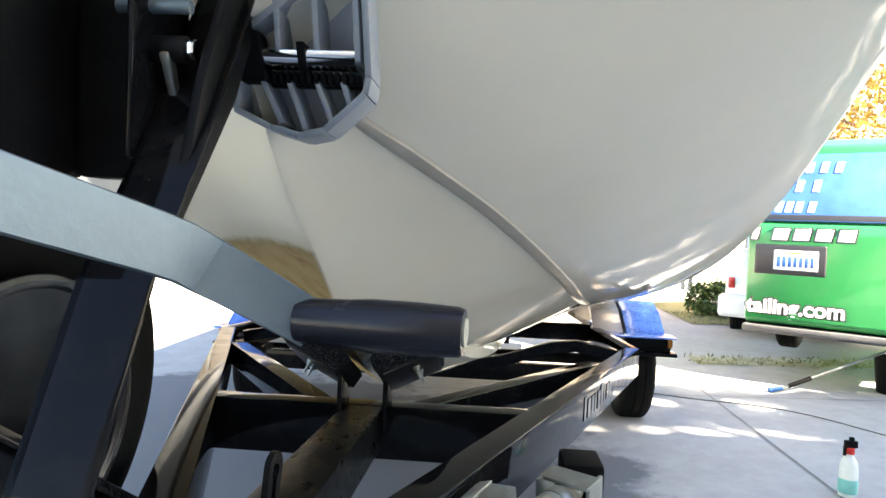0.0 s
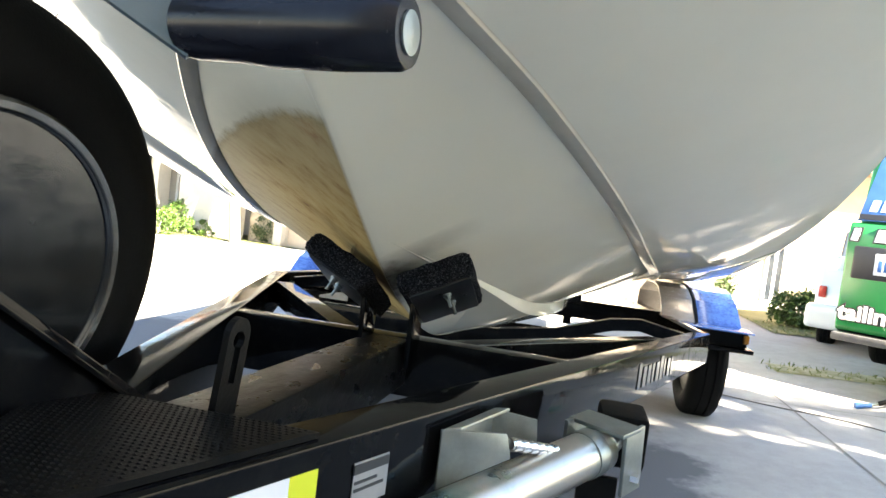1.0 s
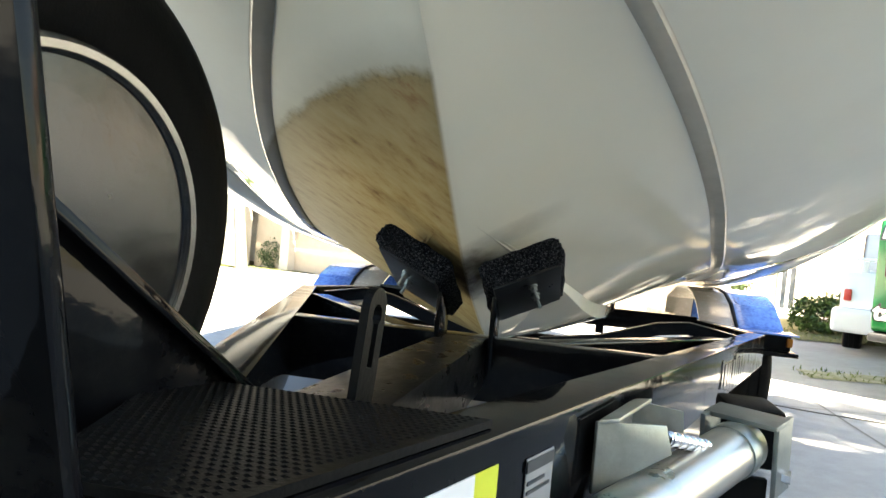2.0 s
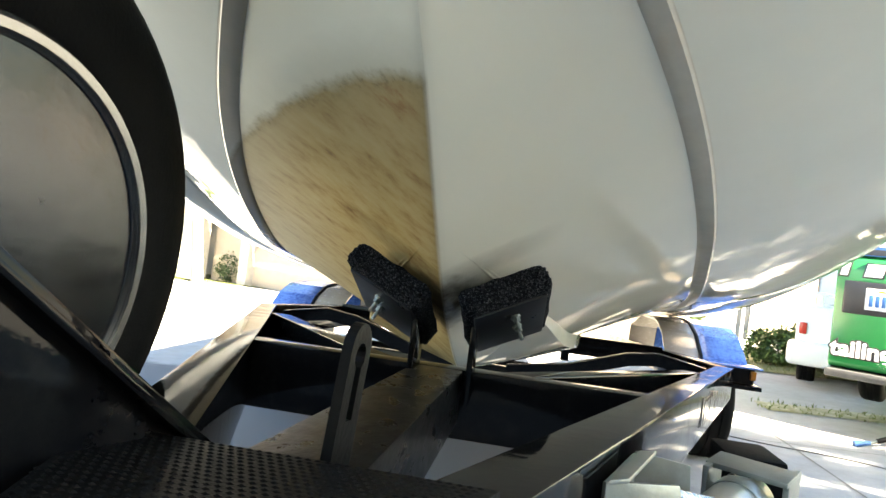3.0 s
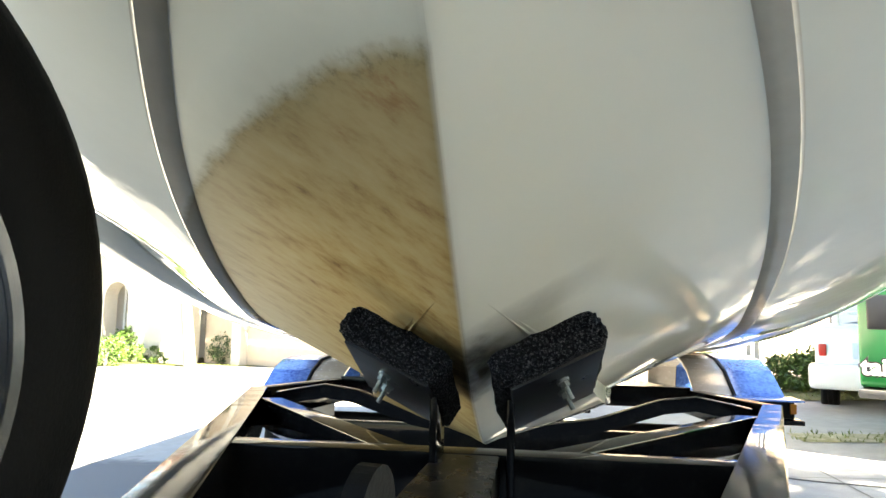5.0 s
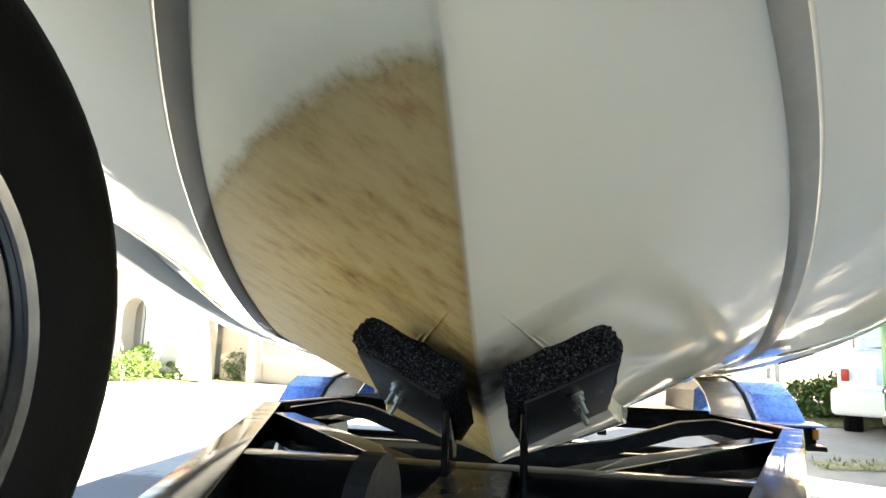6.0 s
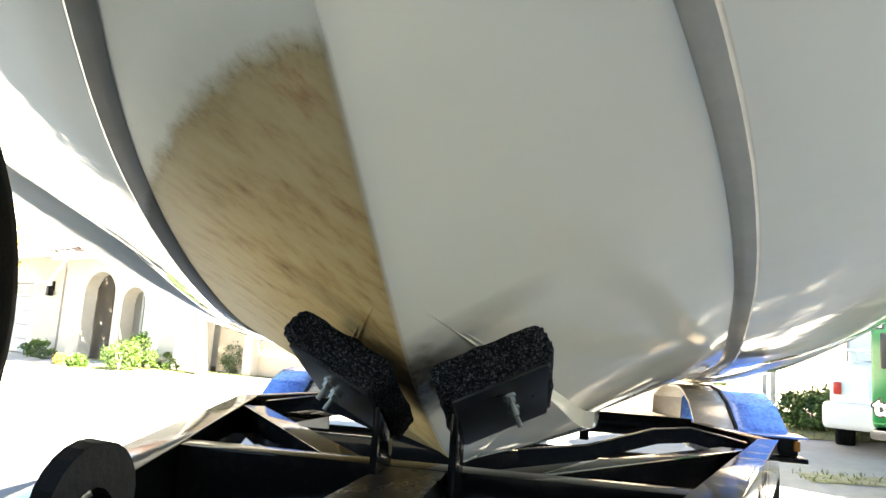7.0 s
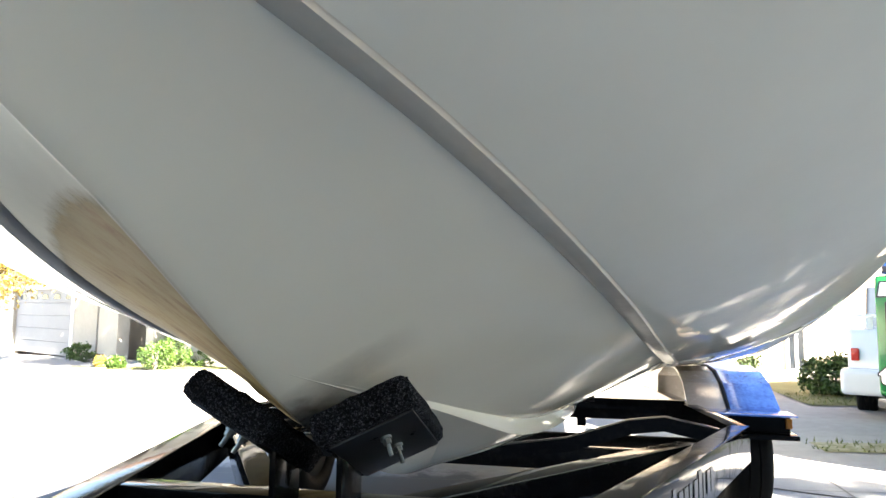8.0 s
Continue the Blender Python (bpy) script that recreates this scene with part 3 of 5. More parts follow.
RAIL_W = 0.070
trailer = thing("boat_trailer", "glossy black steel boat trailer with V-shaped tongue on concrete", "trailer", (0, 3.0, 0.0))
END = 2.62
for s in (-1, 1):
    part("rail", slab([(s * inner(0.06), 0.06), (s * (inner(0.06) + RAIL_W), 0.06), (s * (inner(END) + RAIL_W), END), (s * (inner(END) - 0.0), END)], 0.128), BLACK, trailer)
    x0 = inner(END)
    part("side_rail", slab([(s * (x0 - 0.0), END + 0.002), (s * (x0 + RAIL_W), END + 0.002), (s * (x0 + 0.11), 6.2), (s * (x0 + 0.04), 6.2)], 0.128, 0.003), BLACK, trailer)
    part("diagonal_brace", slab([(s * 0.10, 1.16), (s * 0.17, 1.16), (s * 0.74, 2.09), (s * 0.68, 2.12)], 0.085, 0.006), BLACK, trailer)
part("front_cross_member", slab([(-inner(1.08) - 0.01, 1.08), (inner(1.08) + 0.01, 1.08), (inner(1.15) + 0.01, 1.15), (-inner(1.15) - 0.01, 1.15)], 0.13, 0.003), BLACK, trailer)
part("rear_cross_member", slab([(-0.93, 3.10), (0.93, 3.10), (0.93, 3.18), (-0.93, 3.18)], 0.10, 0.17), BLACK, trailer)
for s in (-1, 1):
    bend = [(0.10, 2.74, fz(2.74) - 0.15), (0.36, 2.74, fz(2.74) - 0.11), (0.60, 2.72, fz(2.7) - 0.030), (0.72, 2.70, fz(2.7) - 0.012), (0.90, 2.66, fz(2.66) - 0.045)]
    part("bent_cross_arm", bent_plate([(s * a, b, c) for a, b, c in bend], [0.055] * 5, 0.05), BLACK, trailer)
part("axle", rod((-1.3, 4.0, 0.29), (1.3, 4.0, 0.29), 0.038), SATIN, trailer)
part("bunk_cross_member", slab([(-0.96, 3.78), (0.96, 3.78), (0.96, 3.86), (-0.96, 3.86)], 0.11, -0.010), BLACK, trailer)
part("tongue_beam", slab([(-0.052, -1.4), (0.042, -1.4), (0.042, 1.078), (-0.052, 1.078)], 0.10, 0.004), SCUFFED, trailer)
part("step_plate", slab([(-0.055, 0.035), (0.045, 0.035), (0.138, 0.285), (-0.145, 0.285)], 0.006, -0.007, 0.0), SATIN, trailer, "black diamond-tread step plate")
bm = bmesh.new()
for r in range(34):
    for c in range(46):
        u, v = c * 0.0068 - 0.15, 0.04 + r * 0.0073
        u += 0.0034 * (r % 2)
        hw = 0.05 + (v - 0.035) * 0.37
        if -hw - 0.003 < u < hw - 0.012 and v < 0.282:
            z = fz(v) + 0.0072
            a = 0.0028
            pts = [(u - a, v, z), (u, v - a * 0.8, z), (u + a, v, z), (u, v + a * 0.8, z)]
            tip = bm.verts.new((u, v, z + 0.0011))
            vs = [bm.verts.new(p) for p in pts]
            for k in range(4):
                bm.faces.new((vs[k], vs[(k + 1) % 4], tip))
tagged(part("tread_lug", bm, SATIN, trailer), kind="stuff")


def pad(s):
    """Carpeted bow pad on a sloping board, with its bolts and stem."""
    ins, outs = Vector((s * 0.020 + 0.007, 0.930, 0.864)), Vector((s * 0.158 + 0.007, 0.946, 0.930))
    e1 = outs - ins
    ln = e1.length
    e1.normalize()
    e2 = Vector((s * 0.004, 0.235, -0.108)).normalized()
    nn = e1.cross(e2).normalized() * s
    m = Matrix((e1, e2, nn)).transposed().to_4x4()
    m.translation = ins
    bm = box(0, ln, 0, 0.225, -0.045, 0.0, 0.017, 5)
    bmesh.ops.subdivide_edges(bm, edges=list(bm.edges), cuts=4, use_grid_fill=True)
    for v in bm.verts:
        v.co += noise.noise_vector(v.co * 170.0) * 0.0032 + noise.noise_vector(v.co * 30.0) * 0.0028
    part("carpet_pad", move(bm, m), CARPET, trailer, "charcoal carpet wrapped bow pad")
    part("pad_board", move(box(0.014, ln - 0.012, 0.026, 0.205, -0.0495, -0.040, 0.002), m), BOARD, trailer, "smooth black board under the carpet")
    for u, v in ((0.086, 0.075), (0.090, 0.125)):
        b = join(rod((u, v, -0.078), (u, v, -0.045), 0.0034, 12), rod((u, v, -0.0605), (u, v, -0.053), 0.0068, 6), rod((u, v, -0.0535), (u, v, -0.0495), 0.0090, 16))
        part("bolt", move(b, m), ZINC, trailer, "zinc plated bolt with nut and washer")
    x = s * 0.052 + 0.007
    part("pad_stem", box(x - 0.005, x + 0.005, 0.985, 1.075, fz(1.05) - 0.05, 0.822, 0.002), BLACK, trailer)


for s in (-1, 1):
    pad(s)
# slotted upright strap bracket
bm = bmesh.new()
outline = [(-0.021, 0.0), (0.021, 0.0), (0.021, 0.088)] + [(0.021 * math.cos(a), 0.088 + 0.021 * math.sin(a)) for a in (math.pi * k / 12 for k in range(1, 12))] + [(-0.021, 0.088)]
slot = [(-0.006, 0.035), (0.006, 0.035), (0.006, 0.075)] + [(0.011 * math.cos(a), 0.083 + 0.011 * math.sin(a)) for a in (math.pi * k / 8 for k in range(-1, 10))] + [(-0.006, 0.075)]
for z in (0.0, 0.008):
    vo = [bm.verts.new((p[0], p[1], z)) for p in outline]
    vi = [bm.verts.new((p[0], p[1], z)) for p in slot]
    es = [bm.edges.new((vo[k], vo[(k + 1) % len(vo)])) for k in range(len(vo))] + [bm.edges.new((vi[k], vi[(k + 1) % len(vi)])) for k in range(len(vi))]
    bmesh.ops.triangle_fill(bm, edges=es, use_beauty=True)
bm.verts.ensure_lookup_table()
no, ni = len(outline), len(slot)
for base, cnt in ((0, no), (no, ni)):
    for k in range(cnt):
        a, b = base + k, base + (k + 1) % cnt
        bm.faces.new((bm.verts[a], bm.verts[b], bm.verts[no + ni + b], bm.verts[no + ni + a]))
bz = Vector((0.004, 0.012, 0.098)).normalized()
bx = Vector((0.15, 0.99, 0.0))
bx = (bx - bz * bx.dot(bz)).normalized()
mm = Matrix((bx * 0.84, bz * 0.945, bx.cross(bz))).transposed().to_4x4()
mm.translation = (0.016, 0.312, fz(0.312) - 0.003)
part("strap_bracket", move(bm, mm), SATIN, trailer, "upright black steel bracket with a keyhole slot", False)


# fenders, lights, road wheels
def tyre_bm(R, r, w):
    h = w / 2
    prof = [(r, h * 0.72), (r + 0.012, h * 0.86), (r + (R - r) * 0.35, h * 1.0), (r + (R - r) * 0.6, h * 1.0), (R - 0.022, h * 0.88), (R - 0.006, h * 0.74), (R, h * 0.55), (R, h * 0.30), (R - 0.008, h * 0.28), (R - 0.008, h * 0.22), (R, h * 0.20)]
    prof = prof + [(a, -b) for a, b in reversed(prof)]
    return lathe(prof, 72, True)


def rim_bm(r, w):
    h = w / 2 * 0.78
    prof = [(r + 0.010, h), (r + 0.004, h + 0.008), (r - 0.006, h + 0.006), (r - 0.014, h - 0.01), (r - 0.022, h - 0.035), (r - 0.026, h - 0.075), (0.12, h - 0.083), (0.07, h - 0.070), (0.055, h - 0.060), (0.052, h - 0.040), (0.03, h - 0.034), (0.001, h - 0.034)]
    return lathe(prof, 72)


def wheel(root, name, label, m, R, r, w, tyre_w=None, back=0.0):
    """A tyre with its rim and lug nuts as a part of root."""
    t = part(name, move(tyre_bm(R, r, tyre_w or w), m @ Matrix.Translation((0, 0, -back))), RUBBER, root, label)
    part("rim", move(rim_bm(r, w), m), RIM, t, "brushed metal wheel rim")
    part("rim_flange", move(lathe([(r + 0.009, w * 0.40), (r + 0.004, w * 0.435), (r - 0.004, w * 0.43), (r - 0.009, w * 0.40), (r - 0.004, w * 0.385)], 72, True), m), FLANGE, t, "polished rim flange")
    part("rim_back", move(lathe([(r + 0.008, -w * 0.36), (r - 0.02, -w * 0.3), (0.1, -w * 0.1), (0.001, -w * 0.1)], 48), m), SATIN, t)
    for k in range(5):
        a = 2 * math.pi * k / 5 + 0.3
        c, s_ = 0.086 * math.cos(a), 0.086 * math.sin(a)
        part("lug_nut", move(rod((c, s_, w * 0.39 - 0.08), (c, s_, w * 0.39 - 0.055), 0.011, 6), m), CHROME, t)
    return t


for s in (-1, 1):
    base = gz(s * 1.24)
    m = Matrix.Translation((s * 1.255, 3.965, base + 0.328)) @ Euler((0, radians(90 * s), 0)).to_matrix().to_4x4()
    wheel(trailer, "wheel", "black road tyre on a metal rim", m, 0.345, 0.20, 0.205)
    prof = [(3.66, 0.430), (3.66, 0.520), (3.72, 0.560), (3.86, 0.650), (4.02, 0.70), (4.2, 0.715), (4.6, 0.70), (5.0, 0.60), (5.05, 0.42)]
    thick = prof + [(y - 0.0 * y, z) for y, z in [(5.03, 0.42), (4.98, 0.59), (4.59, 0.685), (4.2, 0.70), (4.03, 0.685), (3.87, 0.635), (3.735, 0.545), (3.675, 0.51), (3.675, 0.430)]]
    off = base - gz(1.24)
    thick = [(y, z + off) for y, z in thick]
    x0, x1 = s * 1.155, s * 1.40
    f = part("fender", extrude(thick, min(x0, x1), max(x0, x1), "yzx", 0.004), BLUEPAINT, trailer, "blue painted fender over the wheel")
    x0, x1 = s * 0.96, s * 1.153
    part("fender_inner_panel", extrude([(y, z - 0.004) for y, z in thick], min(x0, x1), max(x0, x1), "yzx", 0.004), TANPAINT, trailer, "tan inner panel of the fender")
    x0, x1 = s * 1.145, s * 1.163
    part("fender_seam", extrude([(y, z + 0.006) for y, z in thick], min(x0, x1), max(x0, x1), "yzx", 0.003), SATIN, trailer)
    part("fender_apron", box(min(s * 1.15, s * 1.43), max(s * 1.15, s * 1.43), 3.64, 3.70, 0.43 + off, 0.53 + off, 0.006), SATIN, trailer)
    part("fender_lip", box(min(s * 1.13, s * 1.455), max(s * 1.13, s * 1.455), 3.58, 3.74, 0.405 + off, 0.430 + off, 0.006), BLACK, trailer)
    part("marker_light", box(min(s * 1.405, s * 1.435), max(s * 1.405, s * 1.435), 3.625, 3.66, 0.455 + off, 0.505 + off, 0.005), AMBER, trailer, "amber side marker light")
    part("bunk", beam((s * 0.42, 3.75, panel_z(3.75, 0.42) - 0.040), (s * 0.42, 5.9, panel_z(5.9, 0.42) - 0.040), 0.14, 0.075, 0.012), CARPET, trailer, "carpeted bunk board under the hull")
    for yy in (3.9, 5.7):
        part("bunk_post", box(s * 0.42 - 0.025, s * 0.42 + 0.025, yy - 0.03, yy + 0.03, fz(yy) - 0.15, panel_z(yy, 0.42) - 0.085, 0.003), BLACK, trailer)
# decals on the outside of one rail
rail_dir = Vector((0.363, 1, -0.062)).normalized()


def decal(name, y0, y1, d0, d1, mat, label, lift=0.002):
    bm = bmesh.new()
    out = Vector((1, -0.363, 0)).normalized() * lift
    pts = []
    for yy, dd in ((y0, d1), (y1, d1), (y1, d0), (y0, d0)):
        pts.append(Vector((inner(yy) + RAIL_W, yy, fz(yy) - dd)) + out)
    front = [bm.verts.new(p) for p in pts]
    back = [bm.verts.new(p - out * 0.6) for p in pts]
    bm.faces.new(front)
    for k in range(4):
        bm.faces.new((front[k], back[k], back[(k + 1) % 4], front[(k + 1) % 4]))
    return part(name, bm, mat, trailer, label, False)


decal("decal", 0.030, 0.232, 0.022, 0.10, WHITE, "white and yellow vinyl decal")
decal("decal_band", 0.232, 0.268, 0.022, 0.10, YELLOW, "yellow decal band")
decal("rating_label", 0.322, 0.380, 0.030, 0.078, surface("label_grey", (0.22, 0.22, 0.22), (0.30, 0.30, 0.30), 0.5, scale=60), "small grey rating label")
decal("label_bar", 0.321, 0.379, 0.032, 0.042, INK, "", 0.0032)
decal("label_bar", 0.324, 0.360, 0.050, 0.053, INK, "", 0.0032)
decal("label_bar", 0.324, 0.372, 0.058, 0.061, INK, "", 0.0032)
decal("text_bar", 0.150, 0.214, 0.050, 0.0525, INK, "", 0.0032)
decal("text_bar", 0.150, 0.210, 0.0565, 0.058, INK, "", 0.0032)
decal("text_bar", 0.166, 0.226, 0.066, 0.090, INK, "", 0.0032)


def decal_disc(name, yc, dc, r, mat, label, lift):
    """A round sticker on the outside of the rail."""
    bm = bmesh.new()
    out = Vector((1, -0.363, 0)).normalized() * lift
    ring = [Vector((inner(yc + r * math.cos(a)) + RAIL_W, yc + r * math.cos(a), fz(yc) - dc + r * math.sin(a))) + out for a in (2 * math.pi * k / 40 for k in range(40))]
    bm.faces.new([bm.verts.new(p) for p in ring])
    bmesh.ops.solidify(bm, geom=bm.faces, thickness=0.0006)
    return part(name, bm, mat, trailer, label, False)


decal_disc("decal_ring", 0.088, 0.054, 0.0245, INK, "", 0.0030)
decal_disc("decal_disc", 0.088, 0.054, 0.0225, YELLOW, "yellow round sticker with a dark ring", 0.0042)
SILVER = surface("silver_vinyl", (0.20, 0.205, 0.21), (0.34, 0.345, 0.35), 0.2, 0.8, scale=30)
for k in range(9):
    y0 = 1.46 + 0.050 * k
    decal("lettering_bar", y0, y0 + (0.036 if k % 3 else 0.022), 0.040 if k not in (0, 5) else 0.026, 0.098, SILVER, "plain silver lettering bar")
for s in (-1, 1):
    base = gz(s * 1.24) - gz(1.24)
    part("fender_step", box(min(s * 0.985, s * 1.425), max(s * 0.985, s * 1.425), 3.50, 3.665, 0.527 + base, 0.537 + base, 0.004), BLUEPAINT, trailer, "blue step plate before the fender")
seat_parent(trailer)

# ---------------------------------------------------------------- spare wheel and its carrier
carrier = thing("spare_carrier", "black steel arm on the rail carrying the spare wheel", "bracket", (-0.15, 0.3, 0.7))
m = Matrix.Translation((-0.408, 0.324, 0.870)) @ Euler((0, 0, radians(-6.8))).to_matrix().to_4x4() @ Euler((0, radians(95), 0)).to_matrix().to_4x4()
wheel(carrier, "spare_wheel", "spare tyre on a brushed metal rim", m, 0.338, 0.20, 0.205, 0.165, 0.022)
spare = carrier.children[0]
for k in range(40):
    a = 2 * math.pi * k / 40
    rim_r, w0 = 0.337, 0.045 - 0.022 - 0.03 * (k % 2)
    d = Vector((math.cos(a), math.sin(a), 0))
    p0 = d * rim_r + Vector((0, 0, w0))
    part("rubber_hair", move(rod(p0, p0 + d * 0.006 + Vector((0, 0, 0.001)), 0.0005, 5), m), RUBBER, spare)
part("arm", beam((-0.118, 0.31, 0.688), (-0.245, -0.15, 1.062), 0.030, 0.135, 0.003), BLACK, carrier)
part("arm_flange", beam((-0.112, 0.31, 0.757), (-0.239, -0.15, 1.131), 0.045, 0.006, 0.002), BLACK, carrier)
part("foot_bolt", join(rod((-0.155, 0.318, fz(0.31) - 0.002), (-0.155, 0.318, fz(0.31) + 0.014), 0.011, 6), rod((-0.155, 0.318, fz(0.31)), (-0.155, 0.318, fz(0.31) + 0.004), 0.016, 18)), CHROME, carrier)
seat_parent(carrier)
carrier.location += Vector((0.018, 0.010, -0.007))

# ---------------------------------------------------------------- winch stand
stand = thing("winch_stand", "black winch post with grey bow stop and crank handle", "winch", (0, 0, 0.78))
lean = [(-0.046, 0.780), (-0.088, 0.972), (-0.017, 1.105), (0.082, 1.240), (0.165, 1.370), (0.215, 1.450)]
for x0, x1, back in ((-0.040, 0.017, 0.0), (-0.040, -0.032, 0.036)):
    prof = [(y, z) for y, z in lean] + [(y + 0.008 + back, z + (0.004 if back == 0 else 0.0)) for y, z in reversed(lean)]
    part("post" if back == 0 else "post_flange", extrude(prof, x0, x1, "yzx", 0.0015), BLACK, stand)
part("side_plate", extrude([(0.030, 1.135), (0.080, 1.190), (0.145, 1.265), (0.205, 1.37), (0.14, 1.40), (0.075, 1.27)], 0.001, 0.010, "yzx", 0.002), SATIN, stand)
part("base_plate", box(-0.060, 0.030, -0.10, 0.0, fz(0) - 0.001, fz(0) + 0.009, 0.002), BLACK, stand)
for x, y in ((0.022, -0.085), (0.022, -0.02)):
    part("base_bolt", rod((x, y, fz(0) + 0.006), (x, y, fz(0) + 0.014), 0.008, 6), BLACK, stand)
drum = part("strap_drum", move(lathe([(0.03, 0.0), (0.127, 0.0), (0.129, 0.004), (0.129, 0.05), (0.127, 0.054), (0.117, 0.056), (0.11, 0.052), (0.03, 0.052)], 64), Matrix.Translation((-0.165, 0.03, 1.295)) @ Euler((0, radians(90), 0)).to_matrix().to_4x4()), SATIN, stand, "drum of wound black strap")
part("pawl", beam((-0.070, 0.12, 1.308), (-0.050, 0.12, 1.280), 0.012, 0.014, 0.003), ZINC, stand, "zinc winch pawl")
part("pawl_spring", rod((-0.054, 0.118, 1.296), (-0.046, 0.118, 1.268), 0.005, 14, None, 0.001), CHROME, stand)
part("gear_cover", box(-0.115, -0.048, 0.085, 0.135, 1.185, 1.43, 0.01, 3), SATIN, stand, "black gear cover")
# gear housing between post and drum: side plate, pinion, pawl and spring
part("housing", extrude([(0.050, 1.20), (0.115, 1.20), (0.150, 1.30), (0.150, 1.42), (0.070, 1.42), (0.050, 1.33)], -0.046, -0.040, "yzx", 0.002), BLACK, stand)
part("pinion", rod((-0.046, 0.090, 1.300), (-0.012, 0.090, 1.300), 0.012, 14, None, 0.002), SATIN, stand, "small black pinion")
part("pinion_nut", rod((-0.012, 0.090, 1.300), (-0.004, 0.090, 1.300), 0.009, 6, None, 0.001), CHROME, stand)
part("ratchet_pawl", extrude([(0.076, 1.292), (0.082, 1.284), (0.094, 1.262), (0.106, 1.243), (0.110, 1.248), (0.102, 1.268), (0.094, 1.288), (0.084, 1.300)], -0.032, -0.024, "yzx", 0.002), ZINC, stand, "worn zinc ratchet pawl")
part("housing_bar", rod((-0.070, 0.078, 1.333), (-0.004, 0.078, 1.333), 0.006, 16, None, 0.001), HANDLE, stand, "plated spacer bar of the winch")
LEAN = Matrix.Translation((0, -0.035, 0)) @ Matrix(((1, 0, 0, 0), (0, 1, -0.62, 0.62 * 1.25), (0, 0, 1, 0), (0, 0, 0, 1)))
bs = [(-0.024, 1.273), (0.013, 1.256), (0.045, 1.248), (0.074, 1.254), (0.122, 1.290), (0.127, 1.306), (0.130, 1.470), (0.004, 1.470), (-0.006, 1.330)]
part("bow_stop", move(extrude(bs, 0.326, 0.332, "xzy", 0.002), LEAN), GREYCAST, stand, "grey ribbed plastic bow stop")
ring = join(*[beam((a[0], 0.302, a[1]), (b[0], 0.302, b[1]), 0.0075, 0.056, 0.002, (0, 1, 0)) for a, b in zip(bs, bs[1:] + bs[:1])])
part("bow_stop_rim", move(ring, LEAN), GREYCAST, stand)
for a, b in (((0.012, 1.302), (0.026, 1.260)), ((0.040, 1.302), (0.052, 1.254)), ((0.070, 1.302), (0.082, 1.264)), ((0.098, 1.302), (0.104, 1.280)),
             ((0.033, 1.320), (0.040, 1.40)), ((0.074, 1.326), (0.082, 1.46)), ((0.116, 1.320), (0.121, 1.46)), ((0.000, 1.345), (0.086, 1.395))):
    part("rib", move(beam((a[0], 0.303, a[1]), (b[0], 0.303, b[1]), 0.0065, 0.050, 0.0015, (0, 1, 0)), LEAN), GREYCAST, stand)
part("shaft", move(rod((-0.002, 0.284, 1.322), (0.114, 0.284, 1.322), 0.0098, 24), LEAN), CHROME, stand, "chrome roller shaft")
part("shaft_clip", move(box(0.054, 0.063, 0.272, 0.296, 1.310, 1.336, 0.002), LEAN), SATIN, stand)
ratchet = part("ratchet", move(box(0.014, 0.116, 0.290, 0.304, 1.298, 1.311, 0.002), LEAN), SATIN, stand)
for k in range(13):
    part("tooth", move(box(0.016 + 0.0075 * k, 0.0205 + 0.0075 * k, 0.275, 0.294, 1.299, 1.310, 0.001), LEAN), SATIN, ratchet)
part("strap_plate", move(box(-0.06, 0.018, 0.270, 0.300, 1.30, 1.345, 0.004), LEAN), SATIN, stand)
crank = part("crank_handle", bent_plate([(-0.062, -0.300, 1.207), (-0.03, -0.229, 1.186), (0.044, -0.070, 1.137), (0.055, -0.047, 1.129), (0.066, -0.034, 1.120), (0.084, -0.032, 1.111), (0.134, -0.006, 1.078)], [0.042, 0.042, 0.042, 0.042, 0.041, 0.039, 0.035], 0.0075), HANDLE, stand, "flat plated steel crank arm")
GM = Matrix.Translation((0.122, -0.006, 1.081)) @ Vector((0.135, -0.018, 0.0)).to_track_quat("Z", "Y").to_matrix().to_4x4() @ Matrix.Diagonal((0.97, 0.97, 0.92, 1.0))
prof = [(0.0005, 0.0), (0.012, 0.0), (0.0165, 0.002), (0.0178, 0.012), (0.0182, 0.04), (0.0198, 0.062), (0.0196, 0.10), (0.0182, 0.131), (0.0165, 0.135), (0.0115, 0.1352), (0.0005, 0.1350)]
part("grip", move(lathe(prof, 48), GM), GRIP, stand, "black plastic crank grip")
part("grip_rivet", move(lathe([(0.0005, 0.1351), (0.0105, 0.1351), (0.0105, 0.1365), (0.0005, 0.1375)], 28), GM), ZINC, stand, "bare metal rivet end")
seat_parent(stand)
stand.location += Vector((0.018, 0.010, -0.007))

